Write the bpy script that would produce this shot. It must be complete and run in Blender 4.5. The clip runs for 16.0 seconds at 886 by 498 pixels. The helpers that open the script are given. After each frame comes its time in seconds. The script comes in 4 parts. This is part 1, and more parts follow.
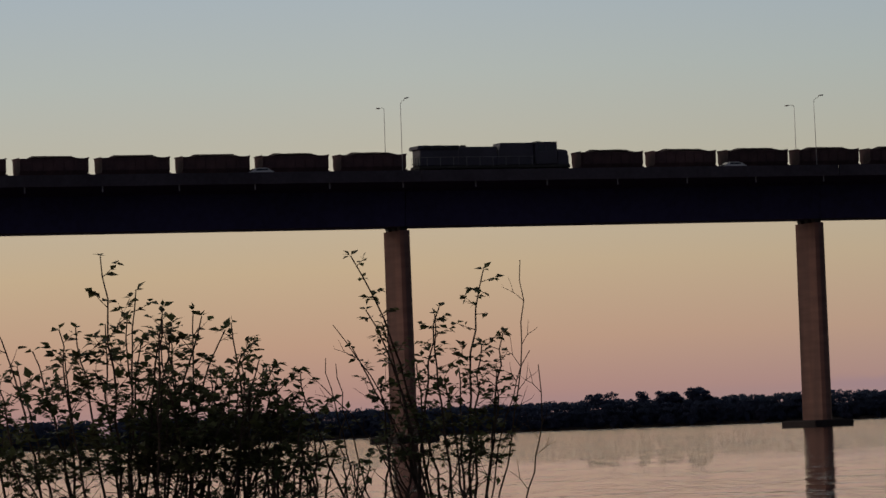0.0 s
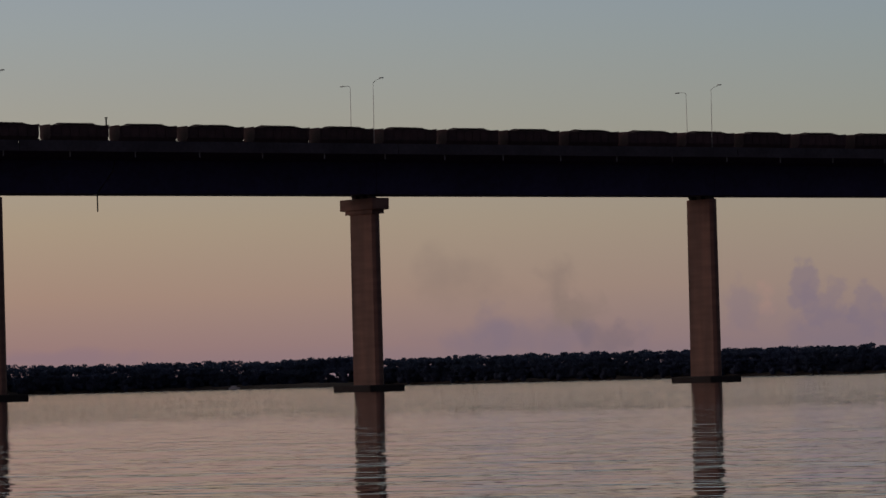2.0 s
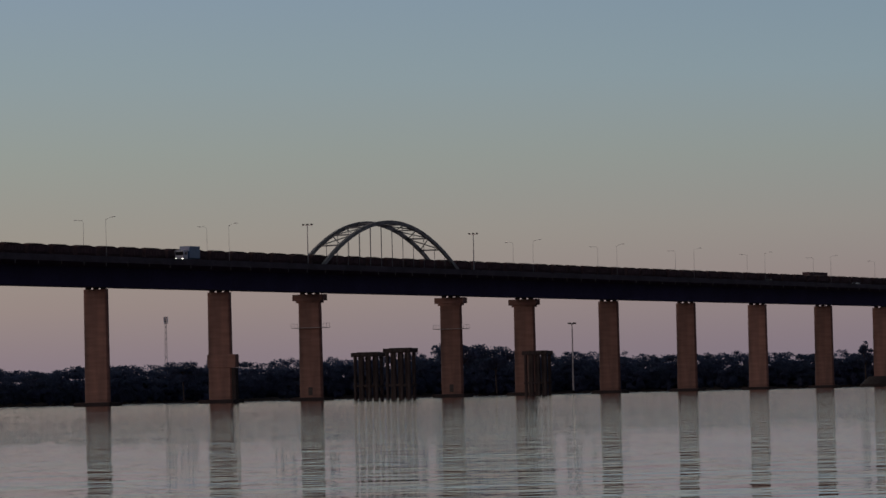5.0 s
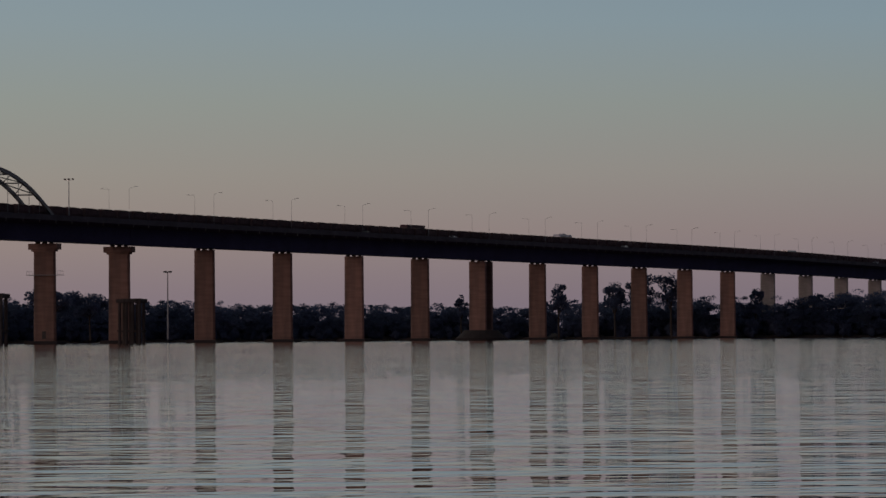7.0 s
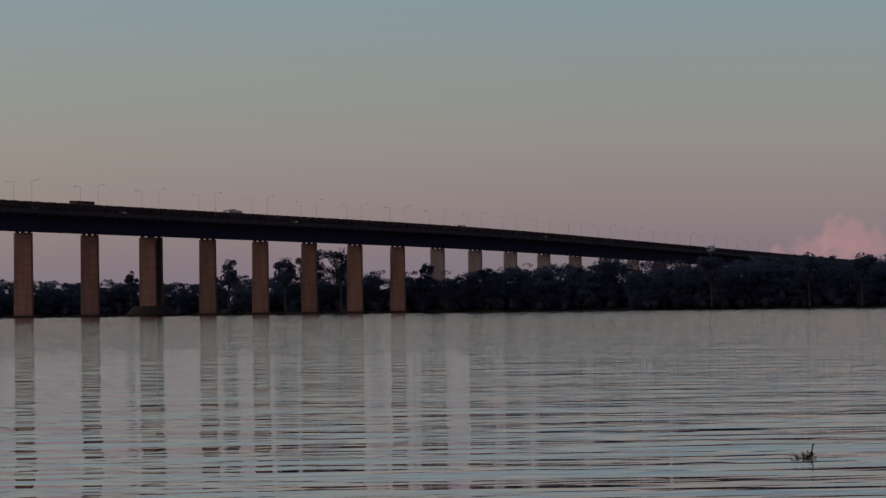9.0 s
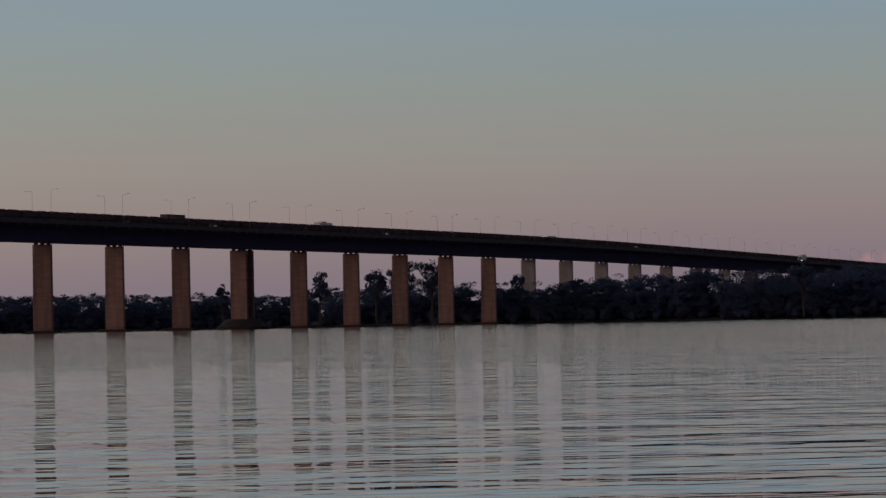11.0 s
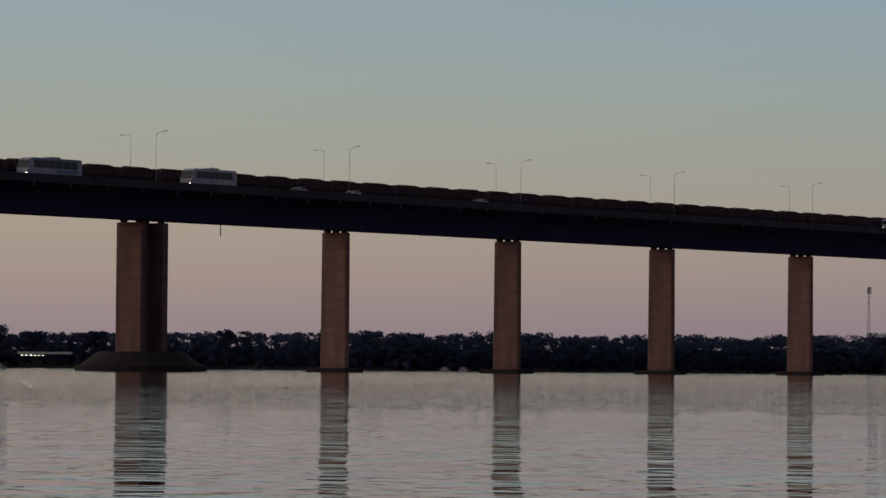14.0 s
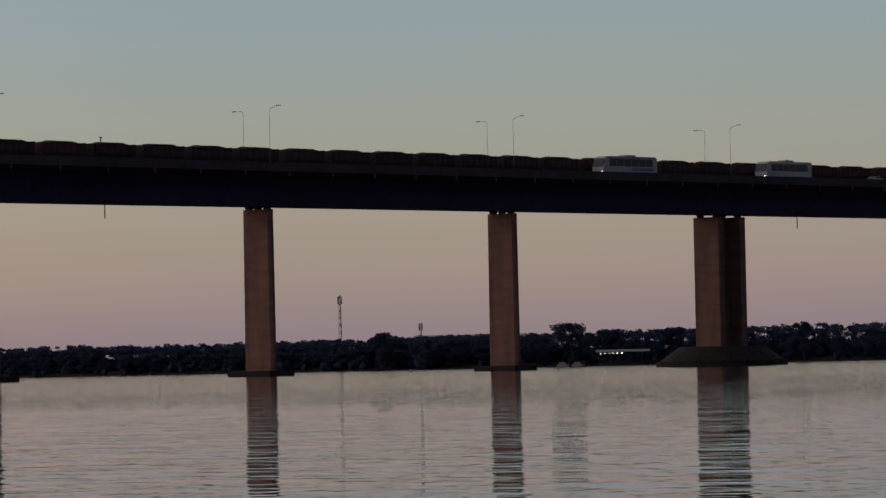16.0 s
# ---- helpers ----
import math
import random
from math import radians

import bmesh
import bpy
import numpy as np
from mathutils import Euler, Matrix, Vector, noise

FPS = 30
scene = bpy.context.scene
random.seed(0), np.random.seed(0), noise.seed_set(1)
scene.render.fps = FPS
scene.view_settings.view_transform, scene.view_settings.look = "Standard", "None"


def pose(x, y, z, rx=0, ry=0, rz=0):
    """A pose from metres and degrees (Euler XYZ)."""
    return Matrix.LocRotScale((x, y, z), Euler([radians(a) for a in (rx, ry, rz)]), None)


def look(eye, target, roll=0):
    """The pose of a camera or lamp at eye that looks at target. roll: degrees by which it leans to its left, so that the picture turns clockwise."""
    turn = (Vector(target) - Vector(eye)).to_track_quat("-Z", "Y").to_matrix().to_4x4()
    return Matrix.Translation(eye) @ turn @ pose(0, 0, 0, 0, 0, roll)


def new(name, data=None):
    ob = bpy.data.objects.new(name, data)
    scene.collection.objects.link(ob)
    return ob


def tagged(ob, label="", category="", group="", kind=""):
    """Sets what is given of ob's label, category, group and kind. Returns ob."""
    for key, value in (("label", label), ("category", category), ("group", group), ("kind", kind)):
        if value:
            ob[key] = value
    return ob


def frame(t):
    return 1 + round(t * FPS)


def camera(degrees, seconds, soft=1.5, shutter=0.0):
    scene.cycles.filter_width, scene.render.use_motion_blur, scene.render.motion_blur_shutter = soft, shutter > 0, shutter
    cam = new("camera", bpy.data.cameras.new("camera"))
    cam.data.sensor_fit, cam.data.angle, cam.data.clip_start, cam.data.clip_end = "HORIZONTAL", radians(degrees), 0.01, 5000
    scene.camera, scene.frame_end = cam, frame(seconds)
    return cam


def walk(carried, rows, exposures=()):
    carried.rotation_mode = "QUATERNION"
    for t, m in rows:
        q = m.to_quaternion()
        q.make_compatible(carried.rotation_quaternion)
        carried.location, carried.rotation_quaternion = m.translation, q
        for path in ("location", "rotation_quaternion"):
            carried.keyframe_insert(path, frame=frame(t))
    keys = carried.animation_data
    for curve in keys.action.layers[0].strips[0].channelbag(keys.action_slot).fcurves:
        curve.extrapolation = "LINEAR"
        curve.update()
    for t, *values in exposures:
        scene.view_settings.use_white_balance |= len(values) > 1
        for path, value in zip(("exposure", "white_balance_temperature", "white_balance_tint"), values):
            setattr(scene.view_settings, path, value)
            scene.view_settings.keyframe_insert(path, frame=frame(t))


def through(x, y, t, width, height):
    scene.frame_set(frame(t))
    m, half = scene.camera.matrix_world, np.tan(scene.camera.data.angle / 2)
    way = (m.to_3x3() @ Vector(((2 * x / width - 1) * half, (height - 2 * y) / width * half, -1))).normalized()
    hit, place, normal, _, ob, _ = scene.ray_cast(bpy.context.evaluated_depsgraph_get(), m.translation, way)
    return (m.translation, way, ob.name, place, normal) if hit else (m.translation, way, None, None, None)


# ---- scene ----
cam = camera(11.816, 16.0, soft=1.5)
EYE_Z = 1.3


def aim(x, y, yaw, pitch, roll):
    a, b = radians(yaw), radians(pitch)
    eye = Vector((x, y, EYE_Z))
    return look(eye, eye + Vector((math.sin(a) * math.cos(b), math.cos(a) * math.cos(b), math.sin(b))), roll)


# seconds, place on the bank, heading from +y towards +x, pitch, roll
PATH = [
    (0.0, -575.40, -469.93, 22.671, 2.429, -2.221),
    (0.2, -575.40, -469.93, 23.344, 2.538, -2.407),
    (0.5, -575.40, -469.93, 23.550, 2.605, -2.491),
    (0.8, -575.40, -469.93, 24.109, 2.551, -2.329),
    (1.0, -575.40, -469.93, 24.501, 2.494, -2.065),
    (1.2, -575.40, -469.93, 25.732, 2.347, -1.531),
    (1.5, -575.40, -469.93, 27.356, 2.130, -1.662),
    (1.8, -575.40, -469.93, 30.255, 1.934, -1.472),
    (2.0, -575.40, -469.93, 33.628, 1.747, -1.481),
    (2.2, -575.93, -469.62, 37.886, 1.607, -1.500),
    (2.5, -576.88, -468.95, 43.882, 1.441, -1.955),
    (3.0, -576.90, -468.25, 52.042, 1.147, -3.096),
    (3.5, -577.40, -468.05, 56.563, 1.370, -2.952),
    (4.0, -577.10, -467.60, 60.661, 1.910, -2.108),
    (4.5, -576.40, -466.95, 63.034, 1.851, -1.629),
    (5.0, -575.60, -466.40, 64.269, 1.918, -1.316),
    (7.5, -566.88, -463.05, 71.564, 1.041, -0.518),
    (8.0, -567.41, -463.43, 73.411, 0.977, -0.719),
    (8.5, -568.14, -463.70, 73.948, 0.876, -0.536),
    (9.0, -568.89, -463.92, 74.039, 0.802, -0.670),
    (9.5, -568.92, -463.92, 73.853, 0.779, -0.831),
    (12.0, -567.32, -463.29, 72.409, 1.105, -1.018),
    (12.5, -566.93, -463.14, 72.159, 1.376, -1.047),
    (13.0, -564.81, -461.70, 67.611, 1.729, -1.208),
    (13.5, -564.38, -460.26, 61.022, 1.661, -0.650),
    (14.0, -563.50, -458.32, 54.895, 1.567, 0.507),
    (14.5, -563.99, -457.82, 51.533, 1.554, 0.112),
    (15.0, -563.84, -457.27, 49.964, 1.626, -0.494),
    (15.5, -563.98, -456.92, 48.338, 1.578, -0.698),
    (16.0, -564.63, -457.22, 47.300, 1.538, -1.211),
]
# the camera's own exposure on the way: seconds, stops, white balance
EXPOSURE = [(0.0, 0.06, 6800, 6.0), (0.3, 0.02, 6650, 7.8), (0.6, 0.0, 6590, 9.1), (1.0, -0.15, 6590, 9.2), (1.5, -0.2, 6540, 9.5), (2.0, -0.28, 6505, 9.8), (2.3, -0.3, 6484, 9.9), (2.7, -0.12, 6430, 9.6), (3.0, -0.11, 6310, 9.0), (3.5, 0.0, 6300, 8.4), (4.4, 0.0, 6310, 8.5), (5.0, -0.06, 6310, 8.8), (8.0, -0.11, 6470, 9.0), (9.0, -0.02, 6459, 9.0), (12.3, -0.03, 6490, 10.5), (13.2, -0.02, 6440, 8.0), (14.2, 0.1, 6484, 7.5), (15.0, 0.05, 6500, 8.0), (16.0, 0.0, 6520, 8.0)]
walk(cam, [(t, aim(x, y, yaw, pitch, roll)) for t, x, y, yaw, pitch, roll in PATH], EXPOSURE)

# ---- sky after sunset, and its glow ----
WARM, COOL = 0.98, 1.055


def lin(r, g, b):
    f = lambda c: (c / 255 / 12.92) if c <= 10 else ((c / 255 + 0.055) / 1.055) ** 2.4
    return (f(r * WARM), f(g), f(b * COOL), 1.0)


world = bpy.data.worlds.new("dusk_sky")
scene.world = world
world.use_nodes = True
wt = world.node_tree
wt.nodes.clear()


def wn(kind, **kw):
    n = wt.nodes.new(kind)
    for key, value in kw.items():
        if key == "op":
            n.operation = value
        elif key == "blend":
            n.blend_type = value
    return n


def wmath(op, a, b=None, c=None, clamp=False):
    n = wt.nodes.new("ShaderNodeMath")
    n.operation, n.use_clamp = op, clamp
    for i, v in enumerate((a, b, c)):
        if v is None:
            continue
        if isinstance(v, (int, float)):
            n.inputs[i].default_value = v
        else:
            wt.links.new(v, n.inputs[i])
    return n.outputs[0]


def wrange(v, a, b, c, d, smooth=False):
    n = wt.nodes.new("ShaderNodeMapRange")
    n.interpolation_type = "SMOOTHSTEP" if smooth else "LINEAR"
    wt.links.new(v, n.inputs[0])
    for i, x in enumerate((a, b, c, d)):
        n.inputs[i + 1].default_value = x
    return n.outputs[0]


def wramp(v, stops):
    n = wt.nodes.new("ShaderNodeValToRGB")
    e = n.color_ramp.elements
    while len(e) < len(stops):
        e.new(0.5)
    for i, (pos, col) in enumerate(stops):
        e[i].position, e[i].color = pos, lin(*col)
    wt.links.new(v, n.inputs[0])
    return n.outputs[0]


def wmix(f, a, b, blend="MIX"):
    n = wt.nodes.new("ShaderNodeMix")
    n.data_type, n.blend_type = "RGBA", blend
    for sock, v in ((n.inputs[0], f), (n.inputs[6], a), (n.inputs[7], b)):
        if isinstance(v, (int, float)):
            sock.default_value = v
        elif isinstance(v, tuple):
            sock.default_value = v
        else:
            wt.links.new(v, sock)
    return n.outputs[2]


coord = wn("ShaderNodeTexCoord").outputs["Generated"]
sep = wn("ShaderNodeSeparateXYZ")
wt.links.new(coord, sep.inputs[0])
elev = wmath("MULTIPLY", wmath("ARCSINE", sep.outputs[2]), 180 / math.pi)
azim = wmath("MULTIPLY", wmath("ARCTAN2", sep.outputs[0], sep.outputs[1]), 180 / math.pi)
# height above the horizon, 0 to 1 for 0 to 10 degrees
h10 = wmath("DIVIDE", elev, 10.0, clamp=True)
west = wramp(h10, [(0.0, (150, 122, 128)), (0.05, (174, 134, 122)), (0.12, (188, 150, 124)), (0.22, (194, 167, 133)),
                   (0.36, (186, 176, 154)), (0.48, (176, 178, 168)), (0.6, (166, 174, 176)), (1.0, (184, 176, 164))])
mid = wramp(h10, [(0.0, (138, 122, 127)), (0.05, (150, 130, 126)), (0.12, (163, 142, 126)), (0.2, (166, 151, 130)),
                  (0.33, (159, 159, 142)), (0.45, (151, 160, 154)), (0.58, (144, 157, 165)), (1.0, (174, 166, 154))])
east = wramp(h10, [(0.0, (124, 110, 118)), (0.07, (135, 118, 119)), (0.14, (147, 130, 122)), (0.22, (150, 142, 130)),
                   (0.31, (145, 148, 137)), (0.42, (137, 151, 151)), (0.6, (124, 142, 150)), (1.0, (166, 158, 145))])
low = wmix(wrange(azim, 22.0, 44.0, 0.0, 1.0), west, mid)
low = wmix(wrange(azim, 50.0, 76.0, 0.0, 1.0), low, east)
# the dome above and the dark side of the sky, away from the glow
sky = wn("ShaderNodeTexSky")
sky.sky_type, sky.sun_disc, sky.sun_elevation, sky.sun_rotation = "NISHITA", False, radians(1.0), radians(-60.0)
dome = wmix(1.0, sky.outputs[0], (0.115, 0.1, 0.1, 1.0), "MULTIPLY")
low = wmix(wrange(elev, 22.0, 65.0, 0.0, 1.0, True), low, dome)
facing = wmath("COSINE", wmath("MULTIPLY", wmath("SUBTRACT", azim, 20.0), math.pi / 180))
shade = wrange(facing, -0.6, 0.45, 0.2, 1.0, True)
low = wmix(1.0, low, wmix(shade, (0.06, 0.07, 0.2, 1.0), (1.0, 1.0, 1.0, 1.0)), "MULTIPLY")
# small clouds and smoke low over the far bank


def cloud(az, el, wide, high, scale, edge, colour, amount, base):
    da = wmath("DIVIDE", wmath("SUBTRACT", azim, az), wide)
    de = wmath("DIVIDE", wmath("SUBTRACT", elev, el), high)
    r2 = wmath("SQRT", wmath("ADD", wmath("MULTIPLY", da, da), wmath("MULTIPLY", de, de)))
    nz = wt.nodes.new("ShaderNodeTexNoise")
    nz.inputs["Scale"].default_value, nz.inputs["Detail"].default_value = scale, 4.0
    wt.links.new(coord, nz.inputs["Vector"])
    body = wmath("SUBTRACT", wmath("MULTIPLY_ADD", wmath("SUBTRACT", nz.outputs[0], 0.5), 1.9, 0.95), r2)
    f = wrange(body, 0.0, edge, 0.0, amount, True)
    return wmix(f, base, lin(*colour))


MAUVE, SMOKE, PINK = (138, 121, 129), (147, 126, 112), (186, 138, 132)
for az, el, wide, high, scale, edge, colour, amount in (
        # heaped cloud over the far bank
        (39.1, 0.55, 1.5, 0.4, 120, 0.7, MAUVE, 0.5), (38.42, 1.05, 0.26, 0.52, 200, 0.45, MAUVE, 0.55), (38.72, 0.85, 0.42, 0.4, 220, 0.5, MAUVE, 0.45),
        (39.3, 0.75, 0.36, 0.42, 220, 0.5, MAUVE, 0.45), (39.9, 0.6, 0.5, 0.4, 200, 0.6, MAUVE, 0.4), (37.6, 0.85, 0.3, 0.55, 180, 0.8, MAUVE, 0.35),
        (37.95, 0.95, 0.2, 0.3, 200, 0.7, (190, 148, 130), 0.4),
        # drifting smoke and the haze under it
        (34.6, 0.5, 1.7, 0.4, 100, 0.8, MAUVE, 0.5), (34.3, 0.7, 0.4, 0.4, 170, 0.7, MAUVE, 0.4), (35.15, 1.25, 0.36, 0.5, 150, 0.9, SMOKE, 0.55),
        (35.4, 0.8, 0.55, 0.45, 150, 0.9, SMOKE, 0.5), (35.8, 0.5, 0.5, 0.3, 170, 0.7, (128, 112, 116), 0.45), (33.9, 1.35, 0.8, 0.6, 90, 1.0, SMOKE, 0.4),
        (28.5, 0.42, 1.8, 0.16, 90, 0.9, (150, 124, 130), 0.45),
        # pink cloud at the end of the bridge
        (79.3, 0.6, 1.0, 0.35, 130, 0.9, PINK, 0.35), (79.35, 0.92, 0.36, 0.34, 220, 0.6, PINK, 0.5), (79.0, 0.74, 0.28, 0.26, 220, 0.6, PINK, 0.4),
        (79.75, 0.8, 0.36, 0.3, 200, 0.7, PINK, 0.4), (78.5, 0.68, 0.14, 0.2, 220, 0.7, PINK, 0.45)):
    low = cloud(az, el, wide, high, scale, edge, colour, amount, low)
back = wn("ShaderNodeBackground")
wt.links.new(low, back.inputs[0])
back.inputs[1].default_value = 1.0
wout = wn("ShaderNodeOutputWorld")
wt.links.new(back.outputs[0], wout.inputs[0])

glow = bpy.data.lights.new("afterglow", "SUN")
glow.energy, glow.angle, glow.color = 0.5, radians(25), (1.0, 0.62, 0.53)
glow_ob = new("afterglow", glow)
glow_ob.matrix_world = look((0, 0, 100), (74, -30, 92))


# ---- materials ----
def material(name, colour, rough=0.8, metal=0.0, vary=0.25, scale=0.4, fine=6.0, bump=0.0, second=None, streak=False, ior=1.5, island=False, per_object=0.0, band=False, through=0.0):
    m = bpy.data.materials.new(name)
    m.use_nodes = True
    t = m.node_tree
    b = t.nodes["Principled BSDF"]
    b.inputs["Roughness"].default_value, b.inputs["Metallic"].default_value, b.inputs["IOR"].default_value = rough, metal, ior
    tc = t.nodes.new("ShaderNodeTexCoord")
    mp = t.nodes.new("ShaderNodeMapping")
    mp.inputs["Scale"].default_value = (1, 1, 0.12) if streak else (1, 1, 1)
    t.links.new(tc.outputs["Object"], mp.inputs[0])
    big, small = t.nodes.new("ShaderNodeTexNoise"), t.nodes.new("ShaderNodeTexNoise")
    for n, s, d in ((big, scale, 3.0), (small, fine, 4.0)):
        n.inputs["Scale"].default_value, n.inputs["Detail"].default_value = s, d
        t.links.new(mp.outputs[0], n.inputs["Vector"])
    if band:
        # level pour lines of the shuttering
        lift = t.nodes.new("ShaderNodeMapping")
        lift.inputs["Scale"].default_value = (0.1, 0.1, 1.0)
        t.links.new(tc.outputs["Object"], lift.inputs[0])
        t.links.new(lift.outputs[0], small.inputs["Vector"])
    other = second or tuple(c * (1 - vary) for c in colour)
    mix = t.nodes.new("ShaderNodeMix")
    mix.data_type = "RGBA"
    mix.inputs[6].default_value, mix.inputs[7].default_value = (*colour, 1), (*other, 1)
    mr = t.nodes.new("ShaderNodeMapRange")
    mr.inputs[1].default_value, mr.inputs[2].default_value = 0.35, 0.65
    t.links.new(big.outputs[0], mr.inputs[0])
    t.links.new(mr.outputs[0], mix.inputs[0])
    mul = t.nodes.new("ShaderNodeMix")
    mul.data_type, mul.blend_type = "RGBA", "MULTIPLY"
    mul.inputs[0].default_value = vary
    grey = t.nodes.new("ShaderNodeMapRange")
    grey.inputs[1].default_value, grey.inputs[2].default_value, grey.inputs[3].default_value, grey.inputs[4].default_value = 0.3, 0.7, 0.45, 1.35
    t.links.new(small.outputs[0], grey.inputs[0])
    t.links.new(mix.outputs[2], mul.inputs[6])
    t.links.new(grey.outputs[0], mul.inputs[7])
    out = mul.outputs[2]
    if island or per_object:
        src = t.nodes.new("ShaderNodeNewGeometry").outputs["Random Per Island"] if island else t.nodes.new("ShaderNodeObjectInfo").outputs["Random"]
        amount = per_object or 0.5
        r2 = t.nodes.new("ShaderNodeMapRange")
        r2.inputs[3].default_value, r2.inputs[4].default_value = 1 - amount, 1 + amount
        t.links.new(src, r2.inputs[0])
        m2 = t.nodes.new("ShaderNodeMix")
        m2.data_type, m2.blend_type = "RGBA", "MULTIPLY"
        m2.inputs[0].default_value = 1.0
        t.links.new(out, m2.inputs[6])
        t.links.new(r2.outputs[0], m2.inputs[7])
        out = m2.outputs[2]
    t.links.new(out, b.inputs["Base Color"])
    if bump:
        bp = t.nodes.new("ShaderNodeBump")
        bp.inputs["Distance"].default_value = bump
        t.links.new(small.outputs[0], bp.inputs["Height"])
        t.links.new(bp.outputs[0], b.inputs["Normal"])
    if through:
        # light that shines through the leaf
        tl, ms = t.nodes.new("ShaderNodeBsdfTranslucent"), t.nodes.new("ShaderNodeMixShader")
        ms.inputs[0].default_value = through
        t.links.new(out, tl.inputs[0])
        t.links.new(b.outputs[0], ms.inputs[1])
        t.links.new(tl.outputs[0], ms.inputs[2])
        t.links.new(ms.outputs[0], t.nodes["Material Output"].inputs[0])
    return m


CONCRETE = material("pier_concrete", (0.215, 0.126, 0.102), 0.9, vary=0.42, scale=0.35, fine=1.1, bump=0.03, second=(0.118, 0.078, 0.068), streak=True, per_object=0.2, band=True)
CONCRETE_GREY = material("dry_grey_concrete", (0.27, 0.255, 0.25), 0.9, vary=0.3, scale=0.35, fine=3.0, bump=0.03, second=(0.2, 0.19, 0.185), streak=True, per_object=0.12, band=True)
# near-black matt concrete for caissons, pile caps, collar post and pontoon
CONCRETE_DARK = material("dark_concrete", (0.026, 0.022, 0.023), 0.95, vary=0.4, scale=0.5, fine=3.0, bump=0.03, second=(0.018, 0.015, 0.016))
# shade beneath the road slab and dusk blue are put into the girder colour
DECK = material("shaded_deck_concrete", (0.038, 0.034, 0.105), 0.9, vary=0.35, scale=0.12, fine=1.5, bump=0.02, second=(0.028, 0.025, 0.08))
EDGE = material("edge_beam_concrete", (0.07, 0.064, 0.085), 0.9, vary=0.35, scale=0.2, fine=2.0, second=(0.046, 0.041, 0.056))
ASPHALT = material("asphalt", (0.05, 0.05, 0.052), 0.9, vary=0.3, scale=0.2, fine=9.0)
STEEL = material("painted_steel", (0.22, 0.23, 0.24), 0.55, metal=0.3, vary=0.3, scale=0.5, fine=5.0)
GALV = material("galvanised_steel", (0.35, 0.36, 0.37), 0.5, metal=0.7, vary=0.2, scale=1.0, fine=8.0)
RUST = material("rusty_wagon_steel", (0.1, 0.056, 0.06), 0.85, vary=0.4, scale=0.6, fine=5.0, second=(0.058, 0.034, 0.04), per_object=0.2)
ORE = material("iron_ore", (0.07, 0.045, 0.04), 0.95, vary=0.5, scale=1.0, fine=8.0, bump=0.08)
LOCO = material("locomotive_paint", (0.05, 0.05, 0.078), 0.5, vary=0.3, scale=0.4, fine=4.0, second=(0.034, 0.034, 0.054))
DARK = material("dark_running_gear", (0.03, 0.03, 0.03), 0.7, vary=0.4, scale=1.0, fine=7.0)
RUBBER = material("tyre_rubber", (0.02, 0.02, 0.02), 0.85, vary=0.3, scale=3.0, fine=20.0)
WHITE = material("white_coach_paint", (0.46, 0.5, 0.57), 0.35, vary=0.12, scale=0.5, fine=4.0)
BLUE = material("blue_coach_paint", (0.12, 0.22, 0.38), 0.35, vary=0.15, scale=0.5, fine=4.0)
SILVER = material("silver_car_paint", (0.5, 0.52, 0.54), 0.3, metal=0.4, vary=0.1, scale=1.0, fine=6.0)
GLASS = material("tinted_window_glass", (0.03, 0.035, 0.04), 0.06, vary=0.1, scale=0.5, fine=3.0)
TIMBER = material("weathered_fender_concrete", (0.07, 0.058, 0.055), 0.95, vary=0.5, scale=0.8, fine=4.0, bump=0.03, second=(0.04, 0.034, 0.033), streak=True)
BARK = material("bark", (0.05, 0.043, 0.04), 0.95, vary=0.4, scale=1.0, fine=8.0, bump=0.02)
TWIG = material("twig_bark", (0.10, 0.075, 0.055), 0.9, vary=0.4, scale=4.0, fine=40.0)
LEAF = material("shrub_leaf", (0.11, 0.15, 0.065), 0.5, vary=0.3, scale=2.0, fine=30.0, second=(0.115, 0.115, 0.05), island=True, through=0.45)
# the blue in the far foliage is distance haze put into the leaf colour
HAZED_WOODS = material("hazed_woodland_foliage", (0.07, 0.096, 0.175), 0.9, vary=0.4, scale=0.05, fine=0.5, second=(0.054, 0.08, 0.136), island=True, per_object=0.12, through=0.5)
SOIL = material("bank_soil", (0.06, 0.05, 0.043), 0.95, vary=0.4, scale=0.15, fine=3.0, bump=0.05, second=(0.04, 0.034, 0.03))


WAVE = 0.38


